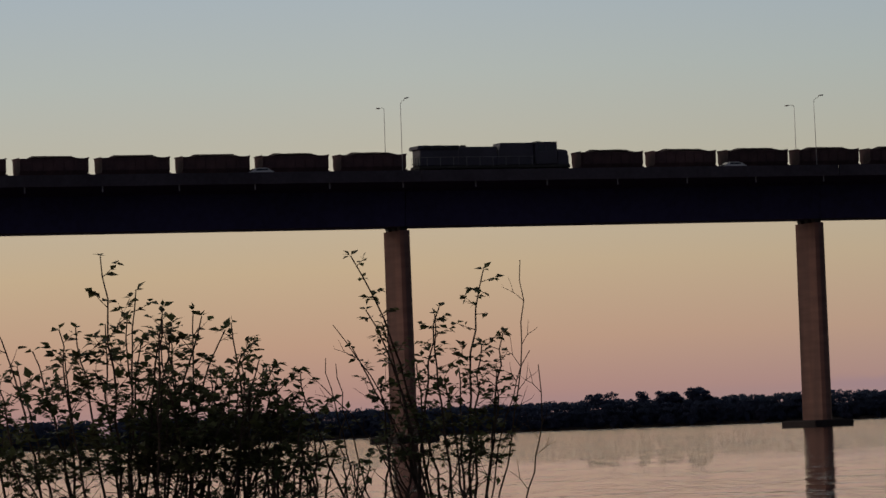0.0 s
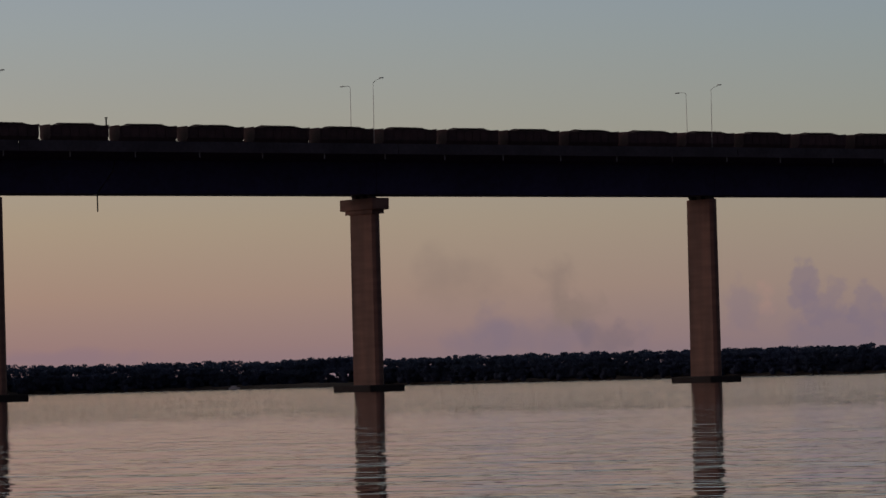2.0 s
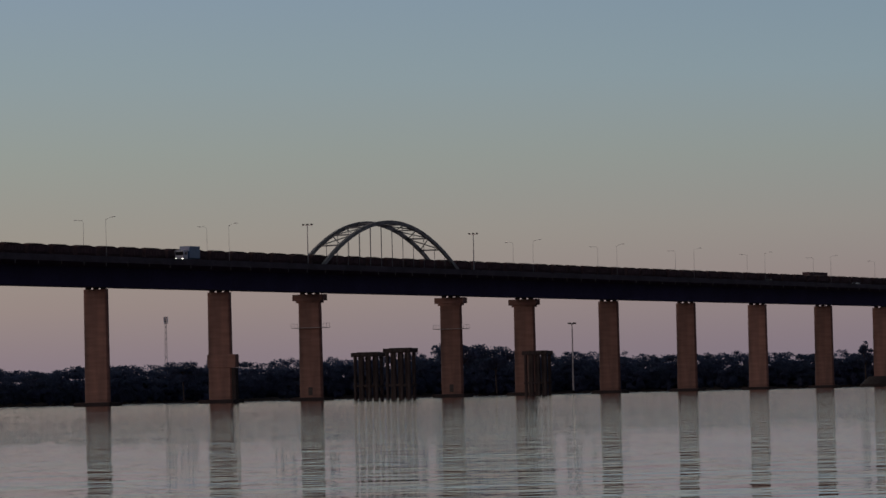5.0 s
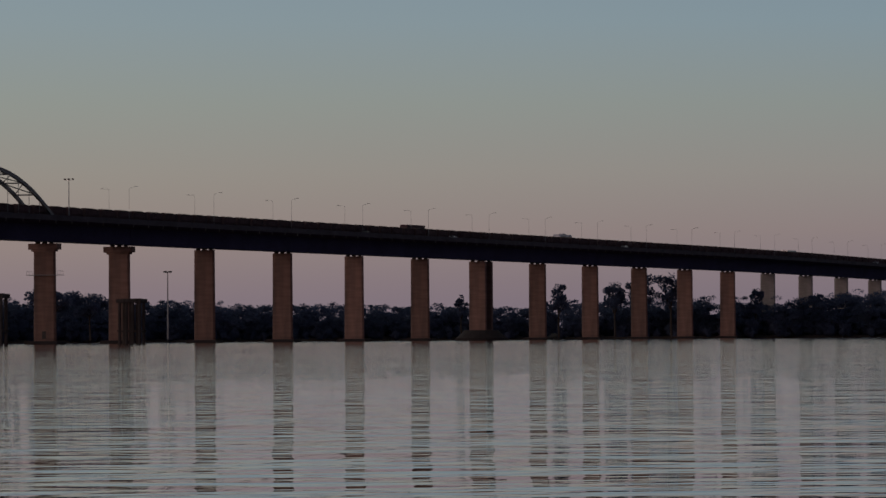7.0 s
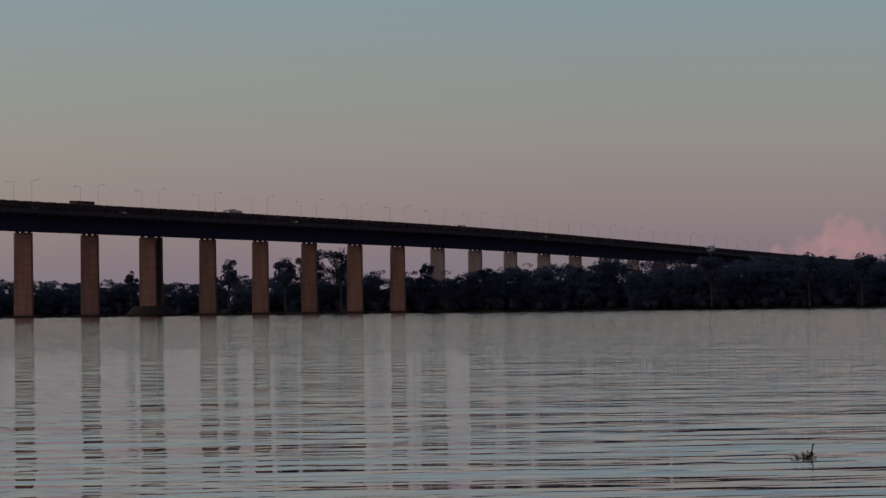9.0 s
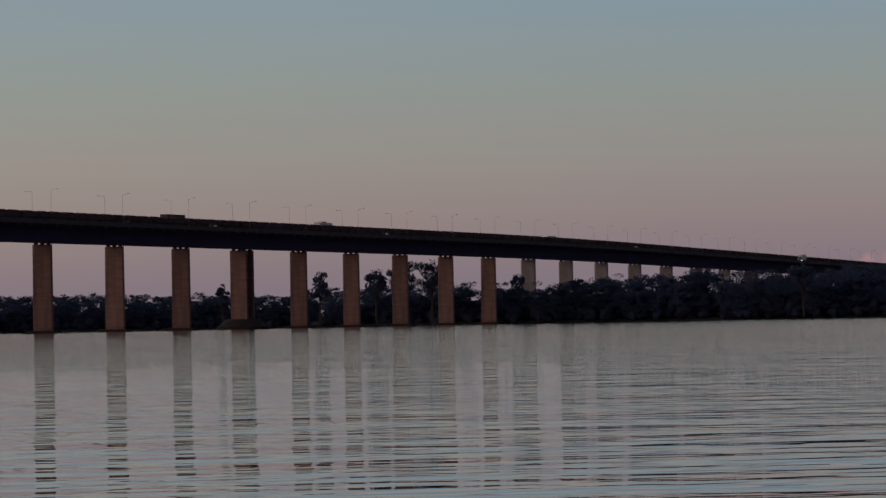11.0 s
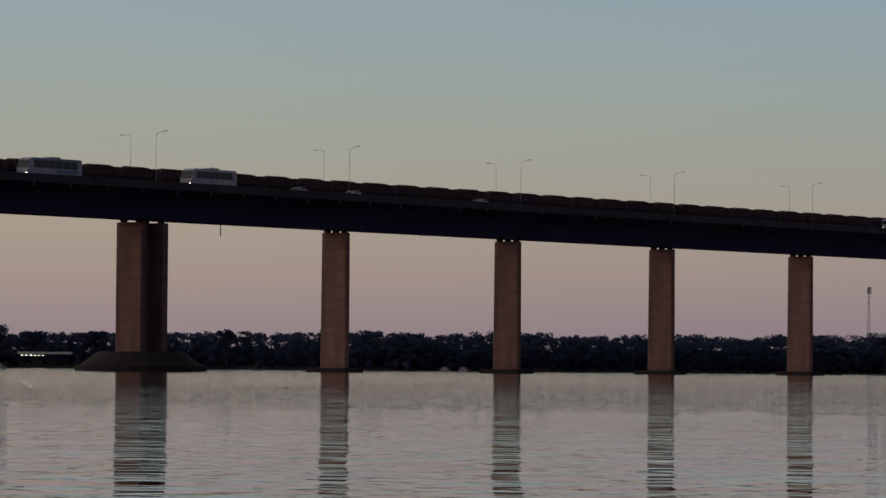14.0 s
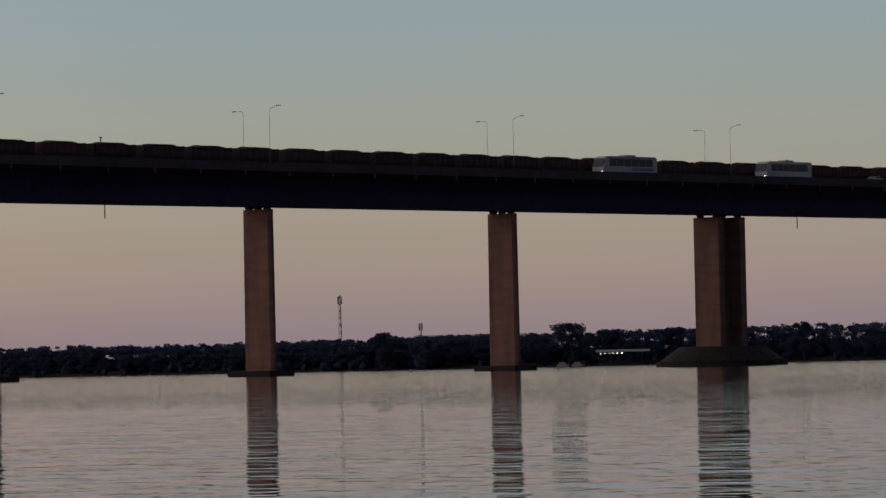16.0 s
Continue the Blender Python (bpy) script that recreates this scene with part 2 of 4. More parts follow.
def water_material():
    m = bpy.data.materials.new("river_water")
    m.use_nodes = True
    t = m.node_tree
    b = t.nodes["Principled BSDF"]
    b.inputs["Base Color"].default_value = (0.1, 0.05, 0.042, 1)
    b.inputs["Roughness"].default_value, b.inputs["IOR"].default_value = 0.04, 1.38
    tc = t.nodes.new("ShaderNodeTexCoord")
    heights = []
    # wave length and crest length in metres, height, heading
    for along, across, amp, rot, d in ((26.0, 7.0, 0.17, 26, 2.0), (6.5, 6.5, 0.15, 42, 1.0), (2.3, 4.2, 0.14, 30, 2.0), (0.95, 2.6, 0.085, 18, 2.0), (0.42, 1.3, 0.036, 40, 1.0)):
        mp = t.nodes.new("ShaderNodeMapping")
        mp.vector_type = "TEXTURE"
        mp.inputs["Rotation"].default_value = (0, 0, radians(rot))
        mp.inputs["Scale"].default_value = (along, across, 1.0)
        n = t.nodes.new("ShaderNodeTexNoise")
        n.inputs["Scale"].default_value, n.inputs["Detail"].default_value = 1.0, d
        t.links.new(tc.outputs["Object"], mp.inputs[0])
        t.links.new(mp.outputs[0], n.inputs["Vector"])
        k = t.nodes.new("ShaderNodeMath")
        k.operation = "MULTIPLY"
        k.inputs[1].default_value = amp
        t.links.new(n.outputs[0], k.inputs[0])
        heights.append(k.outputs[0])
    while len(heights) > 1:
        a = t.nodes.new("ShaderNodeMath")
        a.operation = "ADD"
        t.links.new(heights.pop(), a.inputs[0])
        t.links.new(heights.pop(), a.inputs[1])
        heights.append(a.outputs[0])
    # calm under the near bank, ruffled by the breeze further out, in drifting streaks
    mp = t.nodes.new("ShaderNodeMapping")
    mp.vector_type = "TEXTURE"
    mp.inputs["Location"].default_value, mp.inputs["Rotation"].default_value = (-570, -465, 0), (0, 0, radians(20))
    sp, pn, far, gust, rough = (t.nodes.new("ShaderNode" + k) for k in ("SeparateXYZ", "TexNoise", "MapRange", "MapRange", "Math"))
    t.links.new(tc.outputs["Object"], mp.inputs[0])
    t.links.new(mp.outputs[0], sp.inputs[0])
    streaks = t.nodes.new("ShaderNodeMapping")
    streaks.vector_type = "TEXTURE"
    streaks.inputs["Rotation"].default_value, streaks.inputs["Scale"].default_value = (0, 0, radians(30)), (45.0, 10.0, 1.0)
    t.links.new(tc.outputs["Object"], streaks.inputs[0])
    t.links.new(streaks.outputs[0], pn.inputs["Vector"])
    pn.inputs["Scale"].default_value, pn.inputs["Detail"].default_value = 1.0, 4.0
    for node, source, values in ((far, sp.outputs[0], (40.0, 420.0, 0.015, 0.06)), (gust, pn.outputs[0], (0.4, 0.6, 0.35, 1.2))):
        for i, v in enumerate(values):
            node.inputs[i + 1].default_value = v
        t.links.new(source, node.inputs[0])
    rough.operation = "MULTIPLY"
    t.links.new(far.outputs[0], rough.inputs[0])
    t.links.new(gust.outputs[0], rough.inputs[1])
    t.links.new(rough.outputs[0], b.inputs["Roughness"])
    # lower ripples further out, and the faces that show there lean towards the near bank
    fade = t.nodes.new("ShaderNodeMapRange")
    for i, v in enumerate((40.0, 330.0, 1.0, 0.6)):
        fade.inputs[i + 1].default_value = v
    t.links.new(sp.outputs[0], fade.inputs[0])
    low_waves, square, root, lean = (t.nodes.new("ShaderNodeMath") for _ in range(4))
    low_waves.operation, square.operation, root.operation, lean.operation = "MULTIPLY", "MULTIPLY_ADD", "SQRT", "MULTIPLY_ADD"
    t.links.new(heights[0], low_waves.inputs[0])
    t.links.new(fade.outputs[0], low_waves.inputs[1])
    t.links.new(sp.outputs[0], square.inputs[0])
    t.links.new(sp.outputs[0], square.inputs[1])
    square.inputs[2].default_value = 70.0 ** 2
    t.links.new(square.outputs[0], root.inputs[0])
    t.links.new(root.outputs[0], lean.inputs[0])
    lean.inputs[1].default_value = 0.0082 / WAVE
    t.links.new(low_waves.outputs[0], lean.inputs[2])
    heights[0] = lean.outputs[0]
    bp = t.nodes.new("ShaderNodeBump")
    bp.inputs["Strength"].default_value, bp.inputs["Distance"].default_value = 1.0, WAVE
    t.links.new(heights[0], bp.inputs["Height"])
    t.links.new(bp.outputs[0], b.inputs["Normal"])
    return m


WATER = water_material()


# ---- building helpers ----
def mesh_of(bm, name, mat):
    me = bpy.data.meshes.new(name)
    bmesh.ops.recalc_face_normals(bm, faces=bm.faces)
    bm.to_mesh(me)
    bm.free()
    for mm in (mat if isinstance(mat, (list, tuple)) else (mat,)):
        me.materials.append(mm)
    return me


def part(name, bm, mat, parent=None, label=""):
    ob = new(name, bm if isinstance(bm, bpy.types.Mesh) else mesh_of(bm, name, mat))
    ob.parent = parent
    return tagged(ob, label)


def thing(name, place, label, category, group="", kind=""):
    ob = new(name)
    ob.matrix_world = place
    ob.empty_display_size = 0.5
    return tagged(ob, label, category, group, kind)


def box(bm, cx, cy, cz, sx, sy, sz, bevel=0.0, taper=1.0):
    made = bmesh.ops.create_cube(bm, size=1.0)["verts"]
    for v in made:
        k = taper if v.co.z > 0 else 1.0
        v.co = Vector((cx + v.co.x * sx * k, cy + v.co.y * sy * k, cz + v.co.z * sz))
    if bevel:
        edges = list({e for v in made for e in v.link_edges})
        bmesh.ops.bevel(bm, geom=edges, offset=bevel, segments=1, affect="EDGES")
    return bm


def bx(*a, **k):
    return box(bmesh.new(), *a, **k)


def tube(bm, points, radii, n=6):
    rings = []
    for i, p in enumerate(points):
        d = (points[min(i + 1, len(points) - 1)] - points[max(i - 1, 0)]).normalized()
        u = d.orthogonal().normalized()
        w = d.cross(u)
        r = radii[i] if isinstance(radii, (list, tuple)) else radii
        rings.append([bm.verts.new(p + (u * math.cos(a) + w * math.sin(a)) * r) for a in (2 * math.pi * k / n for k in range(n))])
    for a, b in zip(rings, rings[1:]):
        for k in range(n):
            bm.faces.new((a[k], a[(k + 1) % n], b[(k + 1) % n], b[k]))
    bm.faces.new(rings[0][::-1])
    bm.faces.new(rings[-1])
    return bm


def prism(bm, outline, x0, x1, closed=True):
    """An outline in (y, z) drawn out along x."""
    a = [bm.verts.new((x0, y, z)) for y, z in outline]
    b = [bm.verts.new((x1, y, z)) for y, z in outline]
    n = len(outline)
    for i in range(n):
        bm.faces.new((a[i], a[(i + 1) % n], b[(i + 1) % n], b[i]))
    bm.faces.new(a)
    bm.faces.new(b[::-1])
    return bm


def frustum(bm, z0, r0, z1, r1, n=32, cx=0.0, cy=0.0):
    m = bmesh.ops.create_cone(bm, cap_ends=True, segments=n, radius1=r0, radius2=r1, depth=z1 - z0)["verts"]
    bmesh.ops.translate(bm, verts=m, vec=(cx, cy, (z0 + z1) / 2))
    return bm


# ---- ground, water, far bank ----
FAR_SHORE = [(-2600, 1300), (-1400, 1050), (-570, 900), (-350, 850), (-150, 830), (0, 760), (150, 690), (230, 450), (270, 320), (420, 235),
             (680, 205), (850, 135), (965, 55), (995, 0), (1045, -110), (1085, -170), (1250, -420), (1400, -800), (1500, -1500), (1560, -2600)]
NEAR_SHORE = [(-2600, -395), (-1200, -400), (-700, -425), (-590, -428), (-566, -434), (-557, -446), (-553, -462), (-551, -480), (-535, -540), (-420, -760), (-200, -1400), (0, -2600)]


def polyline_point(line, s):
    seg = [math.dist(a, b) for a, b in zip(line, line[1:])]
    d = s * sum(seg)
    for (a, b), l in zip(zip(line, line[1:]), seg):
        if d <= l:
            return Vector((a[0] + (b[0] - a[0]) * d / l, a[1] + (b[1] - a[1]) * d / l)), Vector((b[0] - a[0], b[1] - a[1])).normalized()
        d -= l
    return Vector(line[-1]), Vector((1, 0))


def bank_strip(name, line, profile, side, label):
    """A bank that rises from the river bed along a shore line; profile: (distance inland, height)."""
    bm = bmesh.new()
    n = 90
    rows = []
    for i in range(n + 1):
        p, d = polyline_point(line, i / n)
        out = Vector((-d.y, d.x)) * side
        rows.append([bm.verts.new((p.x + out.x * a, p.y + out.y * a, z + (0.25 * noise.noise((p.x * 0.02, p.y * 0.02, a)) if a > 0 else 0))) for a, z in profile])
    for a, b in zip(rows, rows[1:]):
        for k in range(len(profile) - 1):
            bm.faces.new((a[k], a[k + 1], b[k + 1], b[k]))
    return tagged(new(name, mesh_of(bm, name, SOIL)), label, "ground", kind="structure")


bed = bmesh.new()
box(bed, 0, 0, -4.0, 9600, 9600, 0.5)
tagged(part("ground", bed, SOIL), "brown river bed and plain reaching to the horizon", "ground", kind="structure")
wbm = bmesh.new()
for v in ((-4700, -4700), (4700, -4700), (4700, 4700), (-4700, 4700)):
    wbm.verts.new((*v, 0))
wbm.verts.ensure_lookup_table()
wbm.faces.new(wbm.verts)
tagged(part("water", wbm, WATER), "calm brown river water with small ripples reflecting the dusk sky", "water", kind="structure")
bank_strip("ground_far_bank", FAR_SHORE, [(-30, -3.0), (0, 0.0), (4, 0.9), (20, 1.6), (80, 2.5), (600, 3.0), (2500, 3.0)], 1, "low wooded far river bank of brown soil")
bank_strip("ground_near_bank", NEAR_SHORE, [(-14, -2.0), (0, 0.0), (3, 0.14), (12, 0.2), (80, 0.35), (700, 2.5), (2200, 4.0)], -1, "low sandy near river bank at the water's edge")

# ---- the bridge ----
SPAN = 55.0
SIDE, MAIN = 44.26, 76.69


def pier_x(k):
    if k <= 5:
        return k * SPAN
    if k == 6:
        return 5 * SPAN + SIDE
    if k == 7:
        return 5 * SPAN + SIDE + MAIN
    return (k - 3) * SPAN + 2 * SIDE + MAIN - 0.0


SOFFIT, ROAD = 25.55, 30.95
DECK_END = 2300.0
DECK_START = -640.0
HALF = 8.4
# box girder under a cantilevered slab, one length for each span


def drop(x):
    """How far the deck has come down towards its landward end."""
    if x < 950:
        return 0.0
    return 1.4e-5 * (x - 950) ** 2 if x < 1250 else 1.26 + 0.0084 * (x - 1250)


def grade(x):
    return math.degrees(math.atan((drop(x + 5) - drop(x - 5)) / 10))


def draped(bm):
    for v in bm.verts:
        v.co.z -= drop(v.co.x)
    return bm


OUTLINE = [(-2.9, SOFFIT), (2.9, SOFFIT), (3.3, ROAD - 1.3), (HALF, ROAD - 0.35), (HALF, ROAD), (-HALF, ROAD), (-HALF, ROAD - 0.35), (-3.3, ROAD - 1.3)]
ends = [DECK_START] + [pier_x(k) for k in range(-11, 42) if DECK_START < pier_x(k) < DECK_END] + [DECK_END]
deck = tagged(new("bridge_deck"), "long dark concrete box girder bridge deck with cantilevered road slabs", "bridge deck", kind="structure")
for a, b in zip(ends, ends[1:]):
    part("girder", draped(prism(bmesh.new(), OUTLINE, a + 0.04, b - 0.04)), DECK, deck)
    for side in (-1, 1):
        # edge beam and parapet
        bm = bmesh.new()
        y0, y1 = side * (HALF + 0.003), side * (HALF - 0.3)
        prism(bm, [(y0, ROAD - 0.5), (y0 + side * 0.12, ROAD - 0.5), (y0 + side * 0.12, ROAD + 0.22), (y0, ROAD + 0.22)], a + 0.04, b - 0.04)
        prism(bm, [(y0, ROAD + 0.224), (y1, ROAD + 0.004), (y1 + side * 0.1, ROAD + 0.55), (y1 + side * 0.14, ROAD + 0.85), (y0, ROAD + 0.85)], a + 0.06, b - 0.06)
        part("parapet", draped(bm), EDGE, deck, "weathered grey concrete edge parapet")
        bm = bmesh.new()
        prism(bm, [(side * 2.75, ROAD + 0.004), (side * 3.05, ROAD + 0.004), (side * 3.05, ROAD + 0.7), (side * 2.75, ROAD + 0.7)], a + 0.06, b - 0.06)
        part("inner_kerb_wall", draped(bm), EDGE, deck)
        bm = bmesh.new()
        prism(bm, [(side * 3.1, ROAD + 0.004), (side * (HALF - 0.4), ROAD + 0.004), (side * (HALF - 0.4), ROAD + 0.06), (side * 3.1, ROAD + 0.06)], a + 0.02, b - 0.02)
        part("carriageway", draped(bm), ASPHALT, deck)
        bm = bmesh.new()
        prism(bm, [(side * 0.77, ROAD + 0.1), (side * 0.84, ROAD + 0.1), (side * 0.84, ROAD + 0.26), (side * 0.77, ROAD + 0.26)], a, b)
        part("rail", draped(bm), DARK, deck)
    part("ballast_bed", draped(bx((a + b) / 2, 0, ROAD + 0.052, b - a - 0.1, 5.3, 0.096)), DARK, deck)
spout = mesh_of(tube(bmesh.new(), [Vector((0, 0, 0)), Vector((0, 0, -0.85))], 0.09), "drain_spout", GALV)
x = -470.0
while x < 1000:
    o = part("drain_spout", spout, GALV, deck)
    o.location = (x, -HALF + 0.35, ROAD - 0.3)
    x += 9.2

# piers: one mesh for each kind of part
BED = -3.2
WALL_TOP = SOFFIT - 0.45


def slim_shaft():
    bm = bmesh.new()
    prof = [(-0.62, -2.55), (-0.25, -2.9), (0.25, -2.9), (0.62, -2.55), (0.62, 2.55), (0.25, 2.9), (-0.25, 2.9), (-0.62, 2.55)]
    a = [bm.verts.new((x * 1.06, y * 1.04, 0.6)) for x, y in prof]
    b = [bm.verts.new((x, y, WALL_TOP)) for x, y in prof]
    for i in range(8):
        bm.faces.new((a[i], a[(i + 1) % 8], b[(i + 1) % 8], b[i]))
    bm.faces.new(b)
    bm.faces.new(a[::-1])
    return bm


SHAFT = mesh_of(slim_shaft(), "shaft", CONCRETE)
SHAFT_GREY = mesh_of(slim_shaft(), "shaft", CONCRETE_GREY)
CAP = mesh_of(box(bx(0, 0, 0.1, 5.4, 9.0, 1.5, bevel=0.15), 0, 0, -2.1, 4.2, 7.2, 3.0), "pile_cap", CONCRETE_DARK)
BEARING = mesh_of(box(bx(0, 0, 0.1, 0.8, 0.9, 0.2, bevel=0.03), 0, 0, 0.325, 0.95, 1.05, 0.25, bevel=0.03), "bearing", DARK)
HEAD = mesh_of(box(bx(0, 0, 0, 2.6, 8.0, 1.5, bevel=0.1), 0, 0, -1.0, 1.9, 6.4, 0.5), "pier_head", CONCRETE)
LEG = mesh_of(bx(0, 0, 12.9 + (WALL_TOP - 25.8) / 2 + 1.4, 1.5, 5.5, WALL_TOP - 2.8, bevel=0.12), "shaft", CONCRETE)
WEB = mesh_of(bx(0, 0.6, (WALL_TOP + 2.8) / 2, 5.0, 1.4, WALL_TOP - 2.9), "web_wall", CONCRETE)
fb = frustum(bmesh.new(), 0.9, 10.6, 3.3, 7.2, 24)
frustum(fb, -3.0, 11.2, 0.896, 11.2, 24)
BASE = mesh_of(fb, "caisson", CONCRETE_DARK)


def add_pier(k):
    x = pier_x(k)
    strong = k % 13 == 0
    label = "broad anchor pier of brown concrete on a round stepped caisson" if strong else "tall slim brown concrete bridge pier on a pile cap"
    if k in (-5, 6, 7, 8):
        label = "tall slim brown concrete bridge pier with a widened head"
    land = x > 1000
    if land:
        label = "slim grey concrete bridge pier standing among the trees"
    z = 2.0 if land else 0.0
    p = thing("bridge_pier", pose(x, 0, -0.5 - drop(x)), label, "bridge pier", "piers of the bridge")
    if strong:
        for s in (-1, 1):
            part("shaft", LEG, CONCRETE, p).location = (s * 2.9, 0, 0.5)
        part("web_wall", WEB, CONCRETE, p).location = (0, 0, 0.5)
        base = part("caisson", BASE, CONCRETE_DARK, p)
        base.location = (0, 0, 0.5)
        if k == 13:
            base.scale = (0.75, 0.75, 1.0)
        for s in (-1, 1):
            for y in (-1.7, 1.7):
                part("bearing", BEARING, DARK, p).location = (s * 2.9, y, WALL_TOP + 0.5)
        return
    part("shaft", SHAFT_GREY if land else SHAFT, CONCRETE, p).location = (0, 0, 0.5)
    part("pile_cap", CAP, CONCRETE_DARK, p).location = (0, 0, 0.5 + z + drop(x))
    for y in (-1.9, 0.0, 1.9):
        part("bearing", BEARING, DARK, p).location = (0, y, WALL_TOP + 0.5)
    if k in (-5, 6, 7, 8):
        part("pier_head", HEAD, CONCRETE, p).location = (0, 0, WALL_TOP - 0.28)
    if k == 5:
        part("collar", bx(0, -0.6, 9.5, 1.7, 7.3, 3.0, bevel=0.12), CONCRETE, p, "concrete collar round the shaft").location = (0, 0, 0.5)
        part("fender_post", bx(0, -3.6, 3.9, 1.3, 1.0, 8.1), CONCRETE_DARK, p, "dark concrete post under the collar").location = (0, 0, 0.5)
    if k in (6, 7):
        bm = bx(0, 0, 17.2, 3.4, 8.6, 0.12)
        for y in (-4.25, 4.25):
            for xx in (-1.65, 0, 1.65):
                box(bm, xx, y, 17.75, 0.05, 0.05, 1.0)
            box(bm, 0, y, 18.25, 3.4, 0.05, 0.05)
        part("inspection_platform", bm, STEEL, p, "steel inspection platform with a handrail").location = (0, 0, 0.5)
        part("access_hatch", bx(-0.66, 0, 2.3, 0.06, 1.1, 1.9), DARK, p, "small dark access opening near the foot").location = (0, 0, 0.5)


for k in range(-11, 32):
    add_pier(k)


# ---- arch over the navigation span ----
MIDX = (pier_x(6) + pier_x(7)) / 2
RISE, HALFSPAN, FOOT = 12.0, MAIN / 2, ROAD + 0.7
arch = thing("tied_arch", pose(MIDX, 0, FOOT - 0.7), "twin steel arch ribs with hangers and cross bracing over the deck", "arch")


def rib_point(u, y):
    return Vector((u * HALFSPAN, y, 0.02 + RISE * (1 - u * u)))


for y in (-2.9, 2.9):
    bm = bmesh.new()
    n = 28
    rings = []
    for i in range(n + 1):
        p = rib_point(-1 + 2 * i / n, y)
        d = (rib_point(-1 + 2 * i / n + 0.01, y) - rib_point(-1 + 2 * i / n - 0.01, y)).normalized()
        up = Vector((-d.z, 0, d.x))
        rings.append([bm.verts.new(p + up * a + Vector((0, b, 0))) for a, b in ((-0.45, -0.3), (0.45, -0.3), (0.45, 0.3), (-0.45, 0.3))])
    for a, b in zip(rings, rings[1:]):
        for k in range(4):
            bm.faces.new((a[k], a[(k + 1) % 4], b[(k + 1) % 4], b[k]))
    bm.faces.new(rings[0])
    bm.faces.new(rings[-1][::-1])
    part("arch_rib", bm, STEEL, arch, "curved box steel arch rib")
    for i in range(-5, 6):
        p = rib_point(i / 6.5, y)
        part("hanger", tube(bmesh.new(), [p, Vector((p.x, y, 0.02))], 0.07), STEEL, arch)
for i in range(-4, 4):
    a, b = rib_point(i / 5.6, -2.9), rib_point((i + 1) / 5.6, 2.9)
    c, d = rib_point(i / 5.6, 2.9), rib_point((i + 1) / 5.6, -2.9)
    part("cross_brace", tube(bmesh.new(), [a, b], 0.13), STEEL, arch)
    part("cross_brace", tube(bmesh.new(), [c, d], 0.13), STEEL, arch)
for i in range(-4, 5):
    part("portal_beam", tube(bmesh.new(), [rib_point(i / 5.6, -2.9), rib_point(i / 5.6, 2.9)], 0.18), STEEL, arch)


# ---- street lamps between track and road ----
def street_lamp(x, y, top, lean):
    s = -1 if y < 0 else 1
    lamp = thing("street_lamp", pose(x, y, ROAD + 0.7 - drop(x), lean * 0.4, lean), "tall galvanised street lamp with a single outreaching arm", "street lamp", "street lamps on the bridge")
    h = top - ROAD - 0.7
    part("pole", tube(bmesh.new(), [Vector((0, 0, 0)), Vector((0, 0, h * 0.5)), Vector((0, 0, h - 0.55))], [0.05, 0.036, 0.027]), GALV, lamp)
    arm = [Vector((0, 0, h - 0.56)), Vector((0, s * 0.5, h - 0.32)), Vector((0, s * 1.7, h - 0.05 - (0.25 if s > 0 else 0)))]
    part("arm", tube(bmesh.new(), arm, [0.036, 0.03, 0.026]), GALV, lamp)
    part("lantern", box(bmesh.new(), 0, s * 1.95, h - 0.03 - (0.25 if s > 0 else 0), 0.3, 0.75, 0.13, bevel=0.04), GALV, lamp)
    part("base_plate", box(bmesh.new(), 0, 0, 0.03, 0.4, 0.4, 0.05), GALV, lamp)


rng = random.Random(5)
for k in range(-9, 34):
    if k in (6, 7):
        continue
    x = pier_x(k)
    street_lamp(x - 0.1, -2.9, 40.6, rng.uniform(-0.5, 0.5))
    street_lamp(x + 0.1, 2.9, 40.4, rng.uniform(-0.5, 0.5))


def mast_light(x, y):
    m = thing("floodlight_mast", pose(x, y, ROAD + 0.7), "steel mast carrying a short bar of floodlights", "floodlight")
    part("pole", tube(bmesh.new(), [Vector((0, 0, 0)), Vector((0, 0, 9.4))], [0.14, 0.09]), GALV, m)
    part("crossbar", box(bmesh.new(), 0, 0, 9.45, 0.12, 2.6, 0.12), GALV, m)
    for yy in (-1.1, 0.0, 1.1):
        part("floodlight", box(bmesh.new(), 0, yy, 9.68, 0.35, 0.5, 0.32, bevel=0.04), DARK, m)


mast_light(pier_x(6) - 6, -2.9)
mast_light(pier_x(7) + 8, -2.9)


# track side posts and the gauge pipes under the slab
def side_post(x):
    p = thing("signal_post", pose(x, 2.9, ROAD + 0.7), "short dark post beside the railway track", "post", "posts beside the track")
    part("post", tube(bmesh.new(), [Vector((0, 0, 0)), Vector((0, 0, 3.7))], 0.1), DARK, p)
    part("cap", box(bmesh.new(), 0, 0, 3.78, 0.3, 0.3, 0.14), DARK, p)
    q = thing("drain_pipe", pose(x - 4.6, -HALF + 0.75, ROAD - 0.35), "thin pipe hanging below the bridge deck", "pipe", "pipes under the deck")
    part("pipe", tube(bmesh.new(), [Vector((0, 0, -0.1)), Vector((0, 0.9, -2.5)), Vector((0, 5.0, -5.0)), Vector((0, 5.0, -7.3))], 0.09), DARK, q)


for px0 in (-311.5, -139.2, 22.6):
    side_post(px0)


